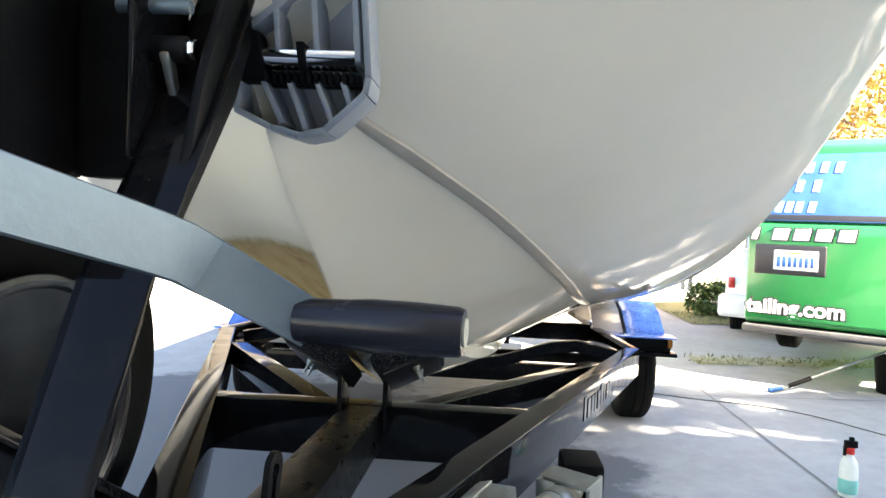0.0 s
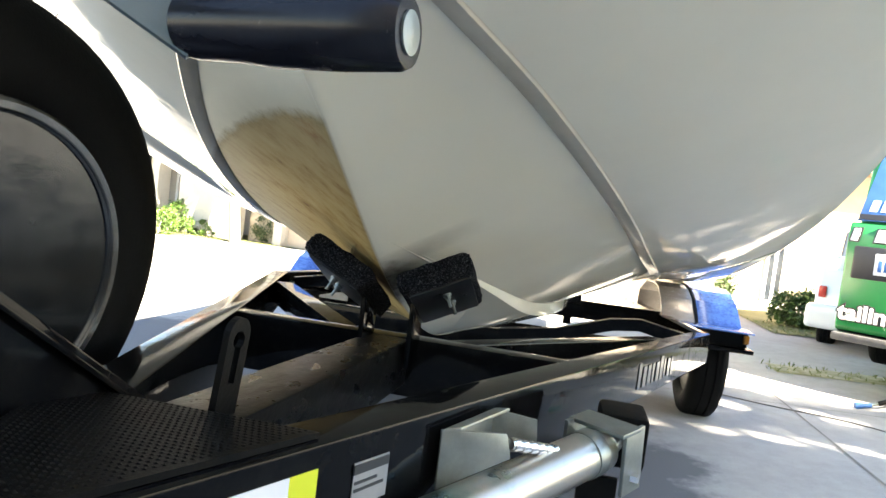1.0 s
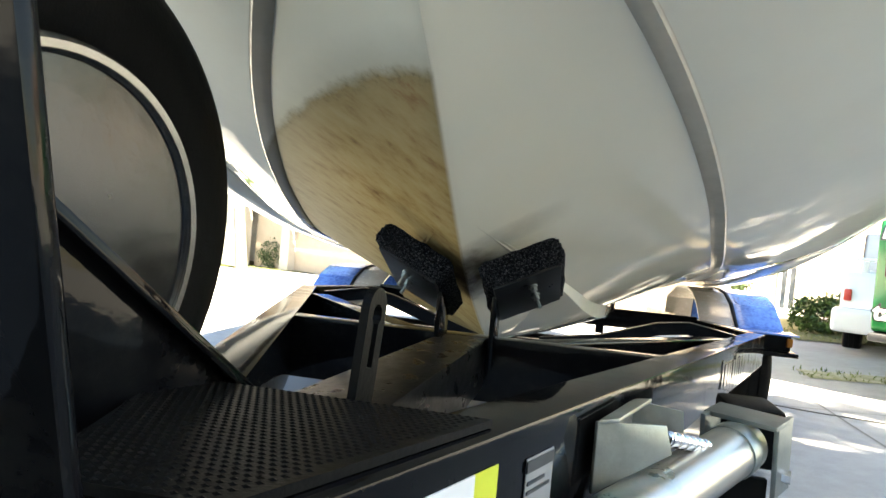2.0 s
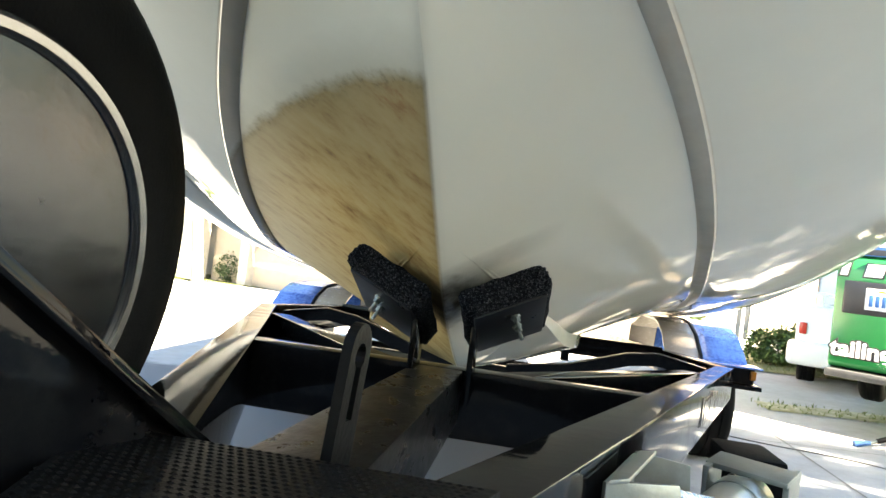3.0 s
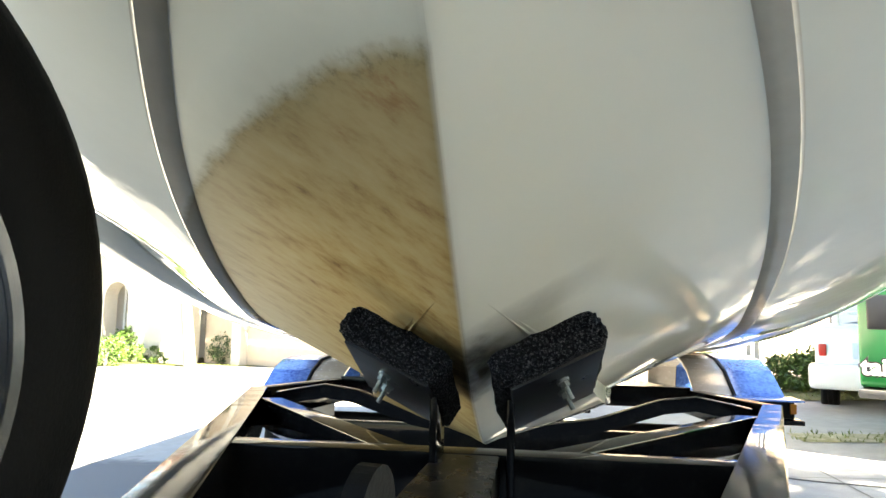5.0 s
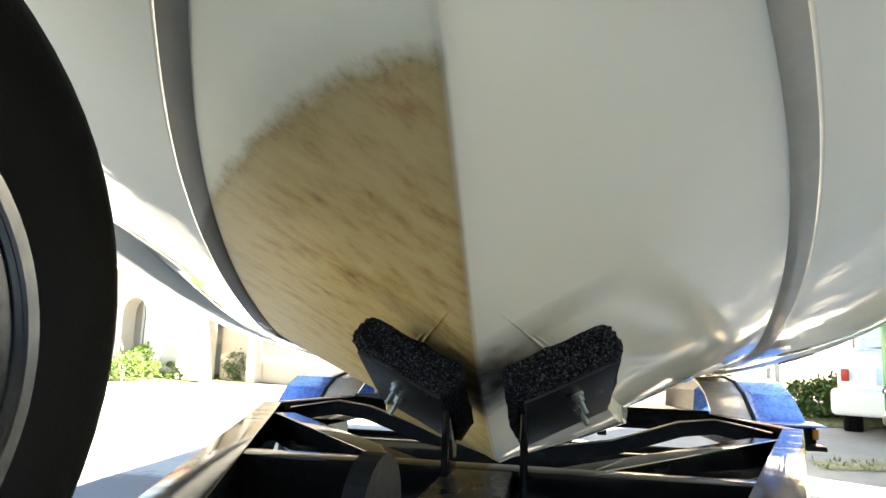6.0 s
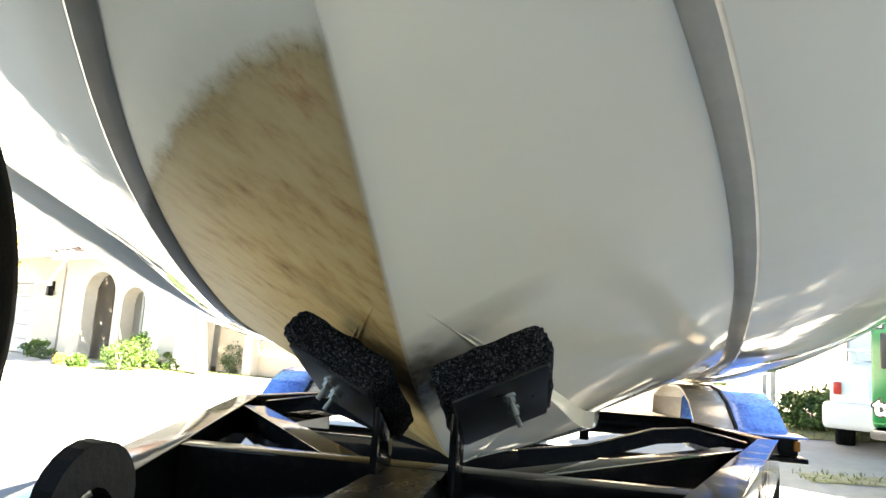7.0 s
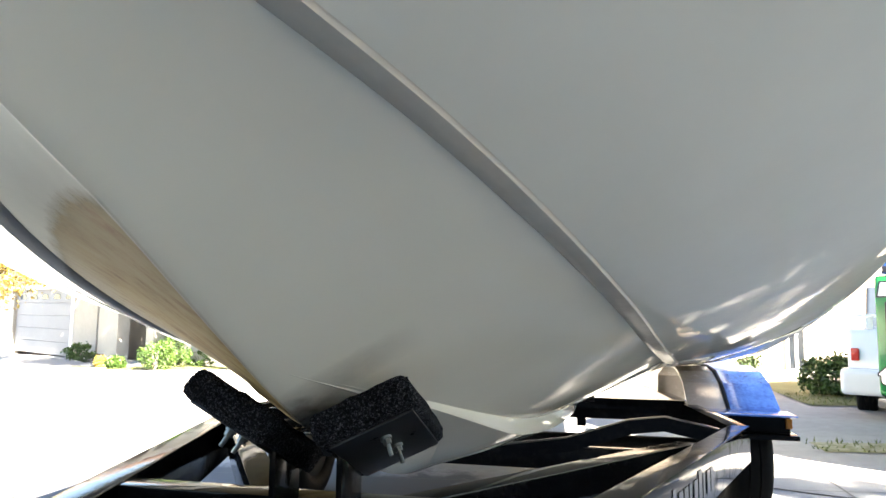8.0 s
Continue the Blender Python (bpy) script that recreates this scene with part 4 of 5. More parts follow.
# ---------------------------------------------------------------- swivel jack stowed along the rail
jack = thing("trailer_jack", "zinc plated swivel jack stowed along the rail", "jack", (0.3, 0.5, 0.66))
ja, jb = Vector((0.166, 0.328, 0.634)), Vector((0.420, 0.705, 0.671))
part("tube", rod(ja, jb, 0.034, 40, None, 0.004), IRIDESCENT, jack)
jd = (jb - ja).normalized()
part("weld_band", rod(ja + jd * 0.405, ja + jd * 0.432, 0.036, 40, None, 0.002), ZINC, jack)
plate = join(beam(jb - jd * 0.02 + Vector((0, 0, 0.036)), jb + jd * 0.035 + Vector((0, 0, 0.036)), 0.095, 0.007, 0.002),
             beam(jb - jd * 0.02 + Vector((0.045, -0.01, -0.01)), jb + jd * 0.035 + Vector((0.045, -0.01, -0.01)), 0.007, 0.10, 0.002),
             beam(jb - jd * 0.02 + Vector((-0.042, 0.012, -0.005)), jb + jd * 0.035 + Vector((-0.042, 0.012, -0.005)), 0.007, 0.085, 0.002))
part("end_bracket", plate, ZINC, jack)
part("end_bolt", rod(jb + Vector((0.044, 0.0, -0.035)), jb + Vector((0.062, -0.006, -0.035)), 0.009, 6), CHROME, jack)
fx = lambda y: inner(y) + RAIL_W


def sheet(p, t, bev=0.0015):
    """A folded plate: four corners and a thickness along y and x."""
    p = [Vector(q) for q in p]
    n = (p[1] - p[0]).cross(p[3] - p[0]).normalized() * t
    bm = bmesh.new()
    hexa(bm, p + [q + n for q in p])
    bmesh.ops.recalc_face_normals(bm, faces=bm.faces)
    bevel_all(bm, bev, 2)
    return bm


for corners in (((fx(0.452), 0.452, 0.740), (0.288, 0.502, 0.733), (0.296, 0.502, 0.702), (fx(0.452), 0.452, 0.664)),
                ((fx(0.585), 0.585, 0.738), (0.322, 0.600, 0.728), (0.326, 0.600, 0.690), (fx(0.585), 0.585, 0.668)),
                ((fx(0.452) + 0.002, 0.452, 0.742), (fx(0.585) + 0.002, 0.585, 0.740), (fx(0.585) + 0.022, 0.592, 0.741), (fx(0.452) + 0.022, 0.465, 0.743)),
                ((fx(0.455) + 0.001, 0.455, 0.738), (fx(0.585) + 0.001, 0.585, 0.736), (fx(0.585) + 0.001, 0.585, 0.668), (fx(0.455) + 0.001, 0.455, 0.666))):
    part("mount_plate", sheet(corners, 0.005), ZINC, jack, "folded zinc mounting bracket")
pts = [Vector((0.292, 0.525, 0.713)) + Vector((0.104, 0.133, -0.043)) * (k / 10) for k in range(11)]
pin = part("pull_pin", rod(pts[0], pts[-1], 0.0078, 20, None, 0.002), CHROME, jack, "shiny spring loaded pull pin")
for a, b in zip(pts, pts[1:]):
    part("coil", rod(a.lerp(b, 0.2), a.lerp(b, 0.75), 0.0094, 16, None, 0.0015), CHROME, pin)
part("foot", join(box(0.392, 0.452, 0.690, 0.702, 0.40, 0.632, 0.003), box(0.38, 0.464, 0.66, 0.73, 0.392, 0.402, 0.003)), SATIN, jack)
part("caster", box(0.425, 0.505, 0.800, 0.905, 0.610, 0.700, 0.010), RUBBER, jack, "dark rubber block at the jack end")
part("caster_arm", beam((0.43, 0.73, 0.66), (0.46, 0.83, 0.66), 0.03, 0.02, 0.003), ZINC, jack)
part("cap", rod(ja - jd * 0.012, ja + jd * 0.006, 0.040, 32, None, 0.004), SATIN, jack, "black plastic end cap")
seat_parent(jack)
jack.location += Vector((0.018, 0.010, -0.007))


# ---------------------------------------------------------------- van
VA = radians(-33)
VM = Matrix.Translation((2.385, 5.01, gz(2.6))) @ Euler((0, 0, VA)).to_matrix().to_4x4()
van = thing("van", "green and blue wrapped van parked beside the boat", "van", VM.translation)


def vpart(name, bm, mat, label="", smooth=True, parent=None):
    return part(name, move(bm, VM), mat, parent or van, label, smooth)


def lettering(text, x0, z0, size, mat, name, dy=-0.018, depth=0.004, shear=0.0, swell=0.0015):
    cu = bpy.data.curves.new("lettering", "FONT")
    cu.body, cu.size, cu.extrude, cu.shear, cu.offset = text, size, depth, shear, swell
    tmp = new("lettering", cu)
    dg = bpy.context.evaluated_depsgraph_get()
    me = bpy.data.meshes.new_from_object(tmp.evaluated_get(dg))
    bpy.data.objects.remove(tmp)
    bm = bmesh.new()
    bm.from_mesh(me)
    bpy.data.meshes.remove(me)
    move(bm, Matrix.Translation((x0, dy, z0)) @ Euler((radians(90), 0, 0)).to_matrix().to_4x4())
    return vpart(name, bm, mat, "", False)


W = 1.42
BUMPER = surface("bumper_grey", (0.06, 0.06, 0.062), (0.10, 0.10, 0.102), 0.5)
vpart("body", extrude([(0.0, 0.52), (0.03, 0.49), (0.12, 0.47), (3.5, 0.47), (3.58, 0.6), (3.53, 1.0), (2.9, 1.15), (0.03, 1.30), (0.0, 1.22)], 0.0, W, "yzx", 0.03, 3), GREENVAN)
vpart("cabin", extrude([(0.05, 1.27), (0.24, 1.92), (0.45, 2.0), (2.1, 1.98), (2.9, 1.13)], 0.05, W - 0.05, "yzx", 0.04, 3), GREENVAN)
tilt = Matrix.Translation((0, 0.036, 1.31)) @ Euler((radians(-16.3), 0, 0)).to_matrix().to_4x4()
vpart("rear_window", move(extrude([(0.04, 0.0), (1.0, 0.0), (0.93, 0.56), (0.12, 0.56)], -0.014, 0.006, "xzy", 0.004), tilt), BLUEWRAP, "rear window covered by a blue printed film")
PALEBLUE = surface("pale_print", (0.22, 0.32, 0.48), (0.34, 0.44, 0.60), 0.3, scale=30)
for z, h, xs in ((0.07, 0.09, (0.10, 0.17, 0.24, 0.31, 0.40)), (0.24, 0.10, (0.30, 0.42)), (0.40, 0.09, (0.26, 0.36, 0.46, 0.56))):
    for x in xs:
        vpart("window_print", move(extrude([(x, z), (x + 0.05, z), (x + 0.065, z + h), (x + 0.015, z + h)], -0.018, -0.0145, "xzy"), tilt), PALEBLUE)
vpart("window_band", move(box(0.045, 0.99, -0.0165, -0.0142, 0.005, 0.05, 0.001), tilt), INK)
vpart("tail_light", extrude([(0.02, 1.28), (0.16, 1.78), (0.21, 1.78), (0.10, 1.28)], W - 0.16, W - 0.03, "yzx", 0.01), REDLENS, "tall red tail light")
vpart("rear_bumper", box(-0.01, W + 0.01, -0.03, 0.12, 0.415, 0.475, 0.018), BUMPER, "grey lower bumper")
vpart("plate_recess", box(0.055, 0.560, -0.010, 0.02, 0.885, 1.125, 0.03, 3), INK, "black licence plate recess")
lp = vpart("licence_plate", box(0.195, 0.505, -0.018, -0.009, 0.925, 1.08, 0.004), WHITE, "white licence plate with blue bars")
for k in range(7):
    vpart("plate_bar", box(0.218 + 0.039 * k, 0.243 + 0.039 * k, -0.0205, -0.0175, 0.950, 1.030, 0.001), BLUEWRAP)
vpart("plate_bar", box(0.27, 0.43, -0.0205, -0.0175, 1.052, 1.066, 0.001), YELLOW)
# phone band: plain white bars on a dark edge
for k in range(5):
    x, wd = 0.02 + 0.15 * k, (0.05 if k == 0 else 0.115)
    edge = [(x - 0.012, 1.150), (x + wd + 0.006, 1.150), (x + wd + 0.026, 1.262), (x + 0.008, 1.262)]
    face = [(x, 1.160), (x + wd - 0.006, 1.160), (x + wd + 0.012, 1.250), (x + 0.018, 1.250)]
    vpart("number_edge", extrude(edge, -0.006, 0.01, "xzy", 0.003), INK)
    vpart("number_bar", extrude(face, -0.012, -0.004, "xzy", 0.002), WHITE, "plain white bar of the printed number")
lettering("tailing.com", 0.012, 0.578, 0.160, INK, "lettering_edge", -0.006, 0.003, 0.0, 0.016)
lettering("tailing.com", 0.012, 0.578, 0.160, WHITE, "web_lettering", -0.012, 0.003, 0.0, 0.005)
for x, y in ((0.12, 0.85), (W - 0.30, 0.85), (0.12, 2.8), (W - 0.30, 2.8)):
    wm = VM @ Matrix.Translation((x + 0.09, y, 0.51)) @ Euler((0, radians(-90), 0)).to_matrix().to_4x4()
    part("tyre", move(tyre_bm(0.31, 0.19, 0.18), wm), RUBBER, van)
    part("wheel_rim", move(rim_bm(0.19, 0.18), wm), RIM, van)
seat_parent(van)

# ---------------------------------------------------------------- white saloon car behind the van
CM = Matrix.Translation((2.98, 7.15, -0.01)) @ Euler((0, 0, radians(-24))).to_matrix().to_4x4()
car = thing("car", "white saloon car with a rear spoiler parked past the van", "car", CM.translation)


def cpart(name, bm, mat, label=""):
    return part(name, move(bm, CM), mat, car, label)


cpart("body", extrude([(0.0, 0.42), (0.06, 0.30), (4.3, 0.26), (4.45, 0.5), (4.2, 0.72), (3.2, 0.88), (0.35, 0.93), (0.06, 0.90), (0.02, 0.62)], 0.0, 1.7, "yzx", 0.05, 3), WHITECAR)
cpart("cabin", extrude([(0.55, 0.90), (1.25, 1.36), (2.3, 1.38), (3.1, 0.87)], 0.12, 1.58, "yzx", 0.05, 3), GLASSY)
cpart("bumper", box(-0.06, 1.76, -0.13, 0.10, 0.28, 0.53, 0.05, 3), WHITECAR)
cpart("spoiler", join(box(0.08, 1.62, 0.05, 0.22, 1.02, 1.05, 0.012), box(0.16, 0.22, 0.08, 0.18, 0.90, 1.03, 0.008), box(1.48, 1.54, 0.08, 0.18, 0.90, 1.03, 0.008)), WHITECAR, "white rear spoiler")
for x in (0.03, 1.50):
    cpart("tail_light", box(x, x + 0.07, -0.012, 0.05, 0.60, 0.72, 0.012), REDLENS, "red tail light")
cpart("licence_plate", box(0.32, 0.63, -0.02, 0.02, 0.58, 0.74, 0.006), surface("plate_blue", (0.5, 0.6, 0.72), (0.6, 0.68, 0.78), 0.4), "pale licence plate")
for x in (0.02, 1.50):
    for y in (0.85, 3.4):
        wm = CM @ Matrix.Translation((x + 0.09, y, 0.30)) @ Euler((0, radians(-90), 0)).to_matrix().to_4x4()
        part("tyre", move(tyre_bm(0.30, 0.19, 0.18), wm), RUBBER, car)
seat_parent(car)

# ---------------------------------------------------------------- house across the street
HU = Vector((0.89, -0.455, 0)).normalized()
HN = Vector((0.455, 0.89, 0)).normalized()
HM = Matrix((HU, HN, Vector((0, 0, 1)))).transposed().to_4x4()
HM.translation = (-15.75, 18.64, -0.57)
house = thing("house", "cream stucco house with garage and arched porch openings", "house", HM.translation)


def hpart(name, bm, mat, label="", smooth=False, parent=None):
    return part(name, move(bm, HM), mat, parent or house, label, smooth)


def arch_wall(s0, s1, z0, z1, d0, d1, holes):
    """A wall with arched openings: holes of (left, right, sill, spring)."""
    bm = bmesh.new()
    outer = [(s0, z0), (s1, z0), (s1, z1), (s0, z1)]
    loops = [outer]
    for a, b, c, e in holes:
        r, m = (b - a) / 2, (a + b) / 2
        loops.append([(a, c), (b, c), (b, e)] + [(m + r * math.cos(t), e + 0.75 * r * math.sin(t)) for t in (math.pi * k / 10 for k in range(1, 10))] + [(a, e)])
    fronts = []
    for d in (d0, d1):
        es, vl = [], []
        for lp_ in loops:
            vs = [bm.verts.new((x, d, z)) for x, z in lp_]
            es += [bm.edges.new((vs[k], vs[(k + 1) % len(vs)])) for k in range(len(vs))]
            vl.append(vs)
        bmesh.ops.triangle_fill(bm, edges=es, use_beauty=True)
        fronts.append(vl)
    for va, vb in zip(*fronts):
        for k in range(len(va)):
            bm.faces.new((va[k], va[(k + 1) % len(va)], vb[(k + 1) % len(vb)], vb[k]))
    return bm


hpart("garage_wall", join(box(-7.5, -5.2, 0.0, 0.3, -0.3, 3.1), box(0.12, 1.9, 0.0, 0.3, -0.3, 3.1), box(-5.2, 0.12, 0.0, 0.3, 2.25, 3.1)), STUCCO_W)
gd = hpart("garage_door", box(-5.15, 0.08, 0.20, 0.24, 0.02, 2.24), GARAGE, "pale sectional garage door")
for k in range(5):
    hpart("panel", box(-5.15, 0.08, 0.16, 0.199, 0.02 + 0.445 * k, 0.455 + 0.445 * k, 0.012), GARAGE, "", False, gd)
for k in range(5):
    c = -4.55 + 1.0 * k
    lite = [(c - 0.30, 1.92), (c + 0.30, 1.92), (c + 0.27, 2.0)] + [(c + 0.27 * math.cos(t), 1.98 + 0.13 * math.sin(t)) for t in (math.pi * j / 8 for j in range(1, 8))] + [(c - 0.27, 2.0)]
    hpart("door_lite", extrude(lite, 0.148, 0.165, "xzy"), GLASSY, "small arched dark window")
hpart("garage_trim", join(box(-5.35, -5.15, -0.04, 0.05, 0, 2.35), box(0.08, 0.28, -0.04, 0.05, 0, 2.35), box(-5.35, 0.28, -0.04, 0.05, 2.25, 2.42)), TRIM)
hpart("wall_lamp", join(box(1.26, 1.44, -0.20, -0.04, 1.85, 2.15, 0.02), box(1.31, 1.39, -0.06, 0.02, 2.0, 2.3, 0.01)), SATIN, "black wall lantern")
hpart("entry_wall", box(1.9, 2.7, 1.2, 1.4, -0.3, 3.1), STUCCO)
hpart("porch_front", arch_wall(2.6, 9.4, -0.3, 3.0, -0.25, 0.10, [(3.8, 5.45, 0.15, 1.95), (5.85, 6.95, 0.15, 1.75)]), STUCCO_W)
hpart("porch_side", box(2.55, 2.65, 0.0, 2.0, -0.3, 3.0), STUCCO_W)
hpart("porch_back", box(2.6, 9.4, 1.6, 1.8, -0.3, 3.0), STUCCO_W)
hpart("porch_window", box(3.9, 4.75, 1.50, 1.60, 0.75, 2.05), GLASSY, "dark porch window")
hpart("window_frame", join(box(3.8, 3.9, 1.46, 1.6, 0.65, 2.15), box(4.75, 4.85, 1.46, 1.6, 0.65, 2.15), box(3.9, 4.75, 1.46, 1.6, 2.05, 2.15), box(3.9, 4.75, 1.46, 1.6, 0.65, 0.75), box(4.30, 4.35, 1.46, 1.6, 0.75, 2.05)), TRIM)
hpart("front_door", box(6.0, 6.85, 1.50, 1.60, 0.0, 2.05), TRIM, "white panelled front door")
for wb in (box(9.4, 20.0, 0.25, 0.5, -0.3, 2.9), box(-7.5, -7.3, 0.3, 9, -0.3, 3.1), box(20, 20.2, 0.3, 9, -0.3, 2.9), box(-7.5, 20.2, 9, 9.2, -0.3, 3.0)):
    hpart("long_wall", wb, STUCCO)
hpart("pilaster", box(10.6, 10.9, 0.05, 0.25, -0.3, 2.9), STUCCO_W)
hpart("fascia", join(box(-8.0, 2.6, -0.62, -0.55, 2.98, 3.2), box(2.6, 20.6, -0.72, -0.65, 2.85, 3.05)), TRIM)


def tile_roof(s0, s1, d0, d1, z0, z1, step=0.35):
    """Rows of curved tiles on a slope, ridge at d1."""
    bm = bmesh.new()
    n = max(2, int(math.hypot(d1 - d0, z1 - z0) / step))
    for k in range(n):
        a, b = k / n, (k + 1) / n
        da, db = d0 + (d1 - d0) * a, d0 + (d1 - d0) * b
        za, zb = z0 + (z1 - z0) * a + 0.04, z0 + (z1 - z0) * b
        m = int((s1 - s0) / 0.3)
        for j in range(m):
            x = s0 + (s1 - s0) * j / m
            w = (s1 - s0) / m
            v = [bm.verts.new(p) for p in ((x, da, za), (x + w / 2, da, za + 0.06), (x + w, da, za), (x + w, db, zb), (x + w / 2, db, zb + 0.06), (x, db, zb))]
            bm.faces.new((v[0], v[1], v[4], v[5]))
            bm.faces.new((v[1], v[2], v[3], v[4]))
    return bm


hpart("roof_front", tile_roof(2.4, 20.8, -0.75, 4.8, 3.05, 5.3), ROOF)
hpart("garage_roof", tile_roof(-8.2, 2.4, -0.65, 4.8, 3.2, 5.5), ROOF)
hpart("roof_back", extrude([(4.8, 5.35), (9.8, 3.0), (4.8, 3.0)], -8.2, 20.8, "yzx"), ROOF)
seat_parent(house)

# ---------------------------------------------------------------- tan house behind the hedge
house2 = thing("house", "tan stucco house behind a clipped hedge", "house", (8, 13, 0))
for wb in (box(3.35, 4.05, 12.8, 13.1, -0.2, 2.6), box(4.42, 16, 12.8, 13.1, -0.2, 2.6), box(4.05, 4.42, 12.8, 13.1, -0.2, 0.03), box(4.05, 4.42, 12.8, 13.1, 2.1, 2.6), box(3.35, 3.6, 13.1, 19, -0.2, 2.6), box(15.8, 16, 13.1, 19, -0.2, 2.6)):
    part("wall", wb, STUCCO, house2, "", False)
part("window_frame", join(box(4.05, 4.10, 12.76, 12.95, 0.03, 2.1), box(4.37, 4.42, 12.76, 12.95, 0.03, 2.1), box(4.10, 4.37, 12.76, 12.95, 0.03, 0.08), box(4.10, 4.37, 12.76, 12.95, 2.05, 2.1), box(4.22, 4.25, 12.78, 12.95, 0.08, 2.05)), TRIM, house2)
part("window_glass", box(4.10, 4.37, 12.86, 12.90, 0.08, 2.05), GLASSY, house2, "tall narrow window pane")
part("side_door", box(2.2, 3.3, 14.5, 14.6, -0.1, 2.2), surface("tan_door", (0.45, 0.30, 0.15), (0.55, 0.38, 0.22), 0.5), house2, "tan wooden side gate")
part("roof", extrude([(12.2, 2.55), (12.2, 2.70), (16, 4.2), (19.6, 2.70), (19.6, 2.55)], 2.9, 16.5, "yzx"), ROOF, house2, "", False)
seat_parent(house2)

# ---------------------------------------------------------------- an unseen house, added to shade the driveway
house3 = thing("house", "unseen two storey stucco house added to shade the driveway", "house", (8, -8, 0))
# wall out of view, kept pale to bounce light onto the bow
part("wall", box(-1.4, 18, -16, -4.1, -0.5, 8.2), STUCCO_T, house3, "", False)
part("roof", extrude([(-17, 8.1), (-17, 8.3), (-10.2, 11.2), (-3.65, 8.35), (-3.65, 8.1)], -1.8, 18.5, "yzx"), ROOF, house3, "", False)
part("garage_door", join(*[box(2.0, 7.0, -4.16, -4.10, 0.03 + 0.45 * k, 0.47 + 0.45 * k, 0.012) for k in range(5)]), GARAGE, house3, "pale sectional garage door", False)
seat_parent(house3)


# ---------------------------------------------------------------- plants
rng = np.random.default_rng(7)


def leaf_mesh(centres, size, flat=0.0, aspect=0.55):
    """Many small bent leaves at the given centres, as one bmesh."""
    n = len(centres)
    a = rng.normal(size=(n, 3))
    a[:, 2] *= 1 - flat
    a /= np.linalg.norm(a, axis=1)[:, None]
    b = rng.normal(size=(n, 3))
    b -= (b * a).sum(1)[:, None] * a
    b /= np.linalg.norm(b, axis=1)[:, None]
    c = np.cross(a, b)
    s = size * rng.uniform(0.6, 1.35, n)[:, None]
    tip0, tip1 = centres - a * s, centres + a * s
    e0, e1 = centres + b * s * aspect + c * s * 0.18, centres - b * s * aspect + c * s * 0.18
    verts = np.stack([tip0, e0, tip1, e1], 1).reshape(-1, 3)
    faces = np.arange(4 * n).reshape(-1, 4)
    return verts.tolist(), faces.tolist()


def leaf_part(name, centres, size, mat, parent, flat=0.0, label=""):
    v, f = leaf_mesh(np.asarray(centres), size, flat)
    me = bpy.data.meshes.new(name)
    me.from_pydata(v, [], f)
    me.materials.append(mat)
    ob = new(name, me)
    ob.parent = parent
    if parent:
        ob.matrix_parent_inverse = Matrix.Translation(parent.location).inverted()
    if label:
        tagged(ob, label)
    return ob


def clumps(centre, radii, count, per, spread):
    """Leaf centres gathered in clumps over an ellipsoid with an uneven outline."""
    out = []
    for _ in range(count):
        d = rng.normal(size=3)
        d /= np.linalg.norm(d)
        r = rng.uniform(0.45, 1.0) ** 0.6
        p = np.array(centre) + d * np.array(radii) * r
        out.append(p + rng.normal(size=(per, 3)) * spread)
    return np.concatenate(out)


def bush(at, radii, mat, label, count=60, per=40, leaf=0.035, group=""):
    root = thing("bush", label, "bush", at, group)
    c = (at[0], at[1], at[2] + radii[2] * 0.95)
    pts = clumps(c, radii, count, per, min(radii) * 0.16)
    pts = pts[pts[:, 2] > at[2] + 0.01]
    leaf_part("foliage", pts, leaf, mat, root)
    stems = join(*[rod((at[0], at[1], at[2] - 0.02), (at[0] + rng.uniform(-0.5, 0.5) * radii[0], at[1] + rng.uniform(-0.5, 0.5) * radii[1], at[2] + radii[2] * 1.2), 0.02, 6, 0.008) for _ in range(5)])
    part("stem", stems, BARK, root)
    root.children[-1].matrix_parent_inverse = Matrix.Translation(root.location).inverted()
    return root


def limb(p0, p1, r0, r1):
    p0, p1 = Vector(p0), Vector(p1)
    mid = (p0 + p1) / 2 + Vector((rng.uniform(-1, 1), rng.uniform(-1, 1), 0)) * (p1 - p0).length * 0.06
    return join(rod(p0, mid, r0, 10, (r0 + r1) / 2), rod(mid, p1, (r0 + r1) / 2, 10, r1))


def tree(at, height, crown, trunk_r, mat, label, count=120, per=40, leaf=0.07, crown_z=0.68):
    root = thing("tree", label, "tree", at)
    at = Vector(at)
    fork = at + Vector((rng.uniform(-0.15, 0.15), rng.uniform(-0.15, 0.15), height * 0.42))
    bms = [limb(at - Vector((0, 0, 0.05)), fork, trunk_r, trunk_r * 0.7)]
    cc = at + Vector((0, 0, height * crown_z))
    for k in range(7):
        a = 2 * math.pi * k / 7 + rng.uniform(-0.3, 0.3)
        tip = cc + Vector((math.cos(a) * crown[0] * 0.7, math.sin(a) * crown[1] * 0.7, rng.uniform(-0.1, 0.7) * crown[2]))
        bms.append(limb(fork, tip, trunk_r * 0.5, trunk_r * 0.12))
    t = part("trunk", join(*bms), BARK, root)
    t.matrix_parent_inverse = Matrix.Translation(root.location).inverted()
    leaf_part("crown", clumps(cc, crown, count, per, min(crown) * 0.16), leaf, mat, root)
    return root


def on_house(s, d, z=0.0):
    p = HM @ Vector((s, d, z))
    return (p.x, p.y, gz(p.x))


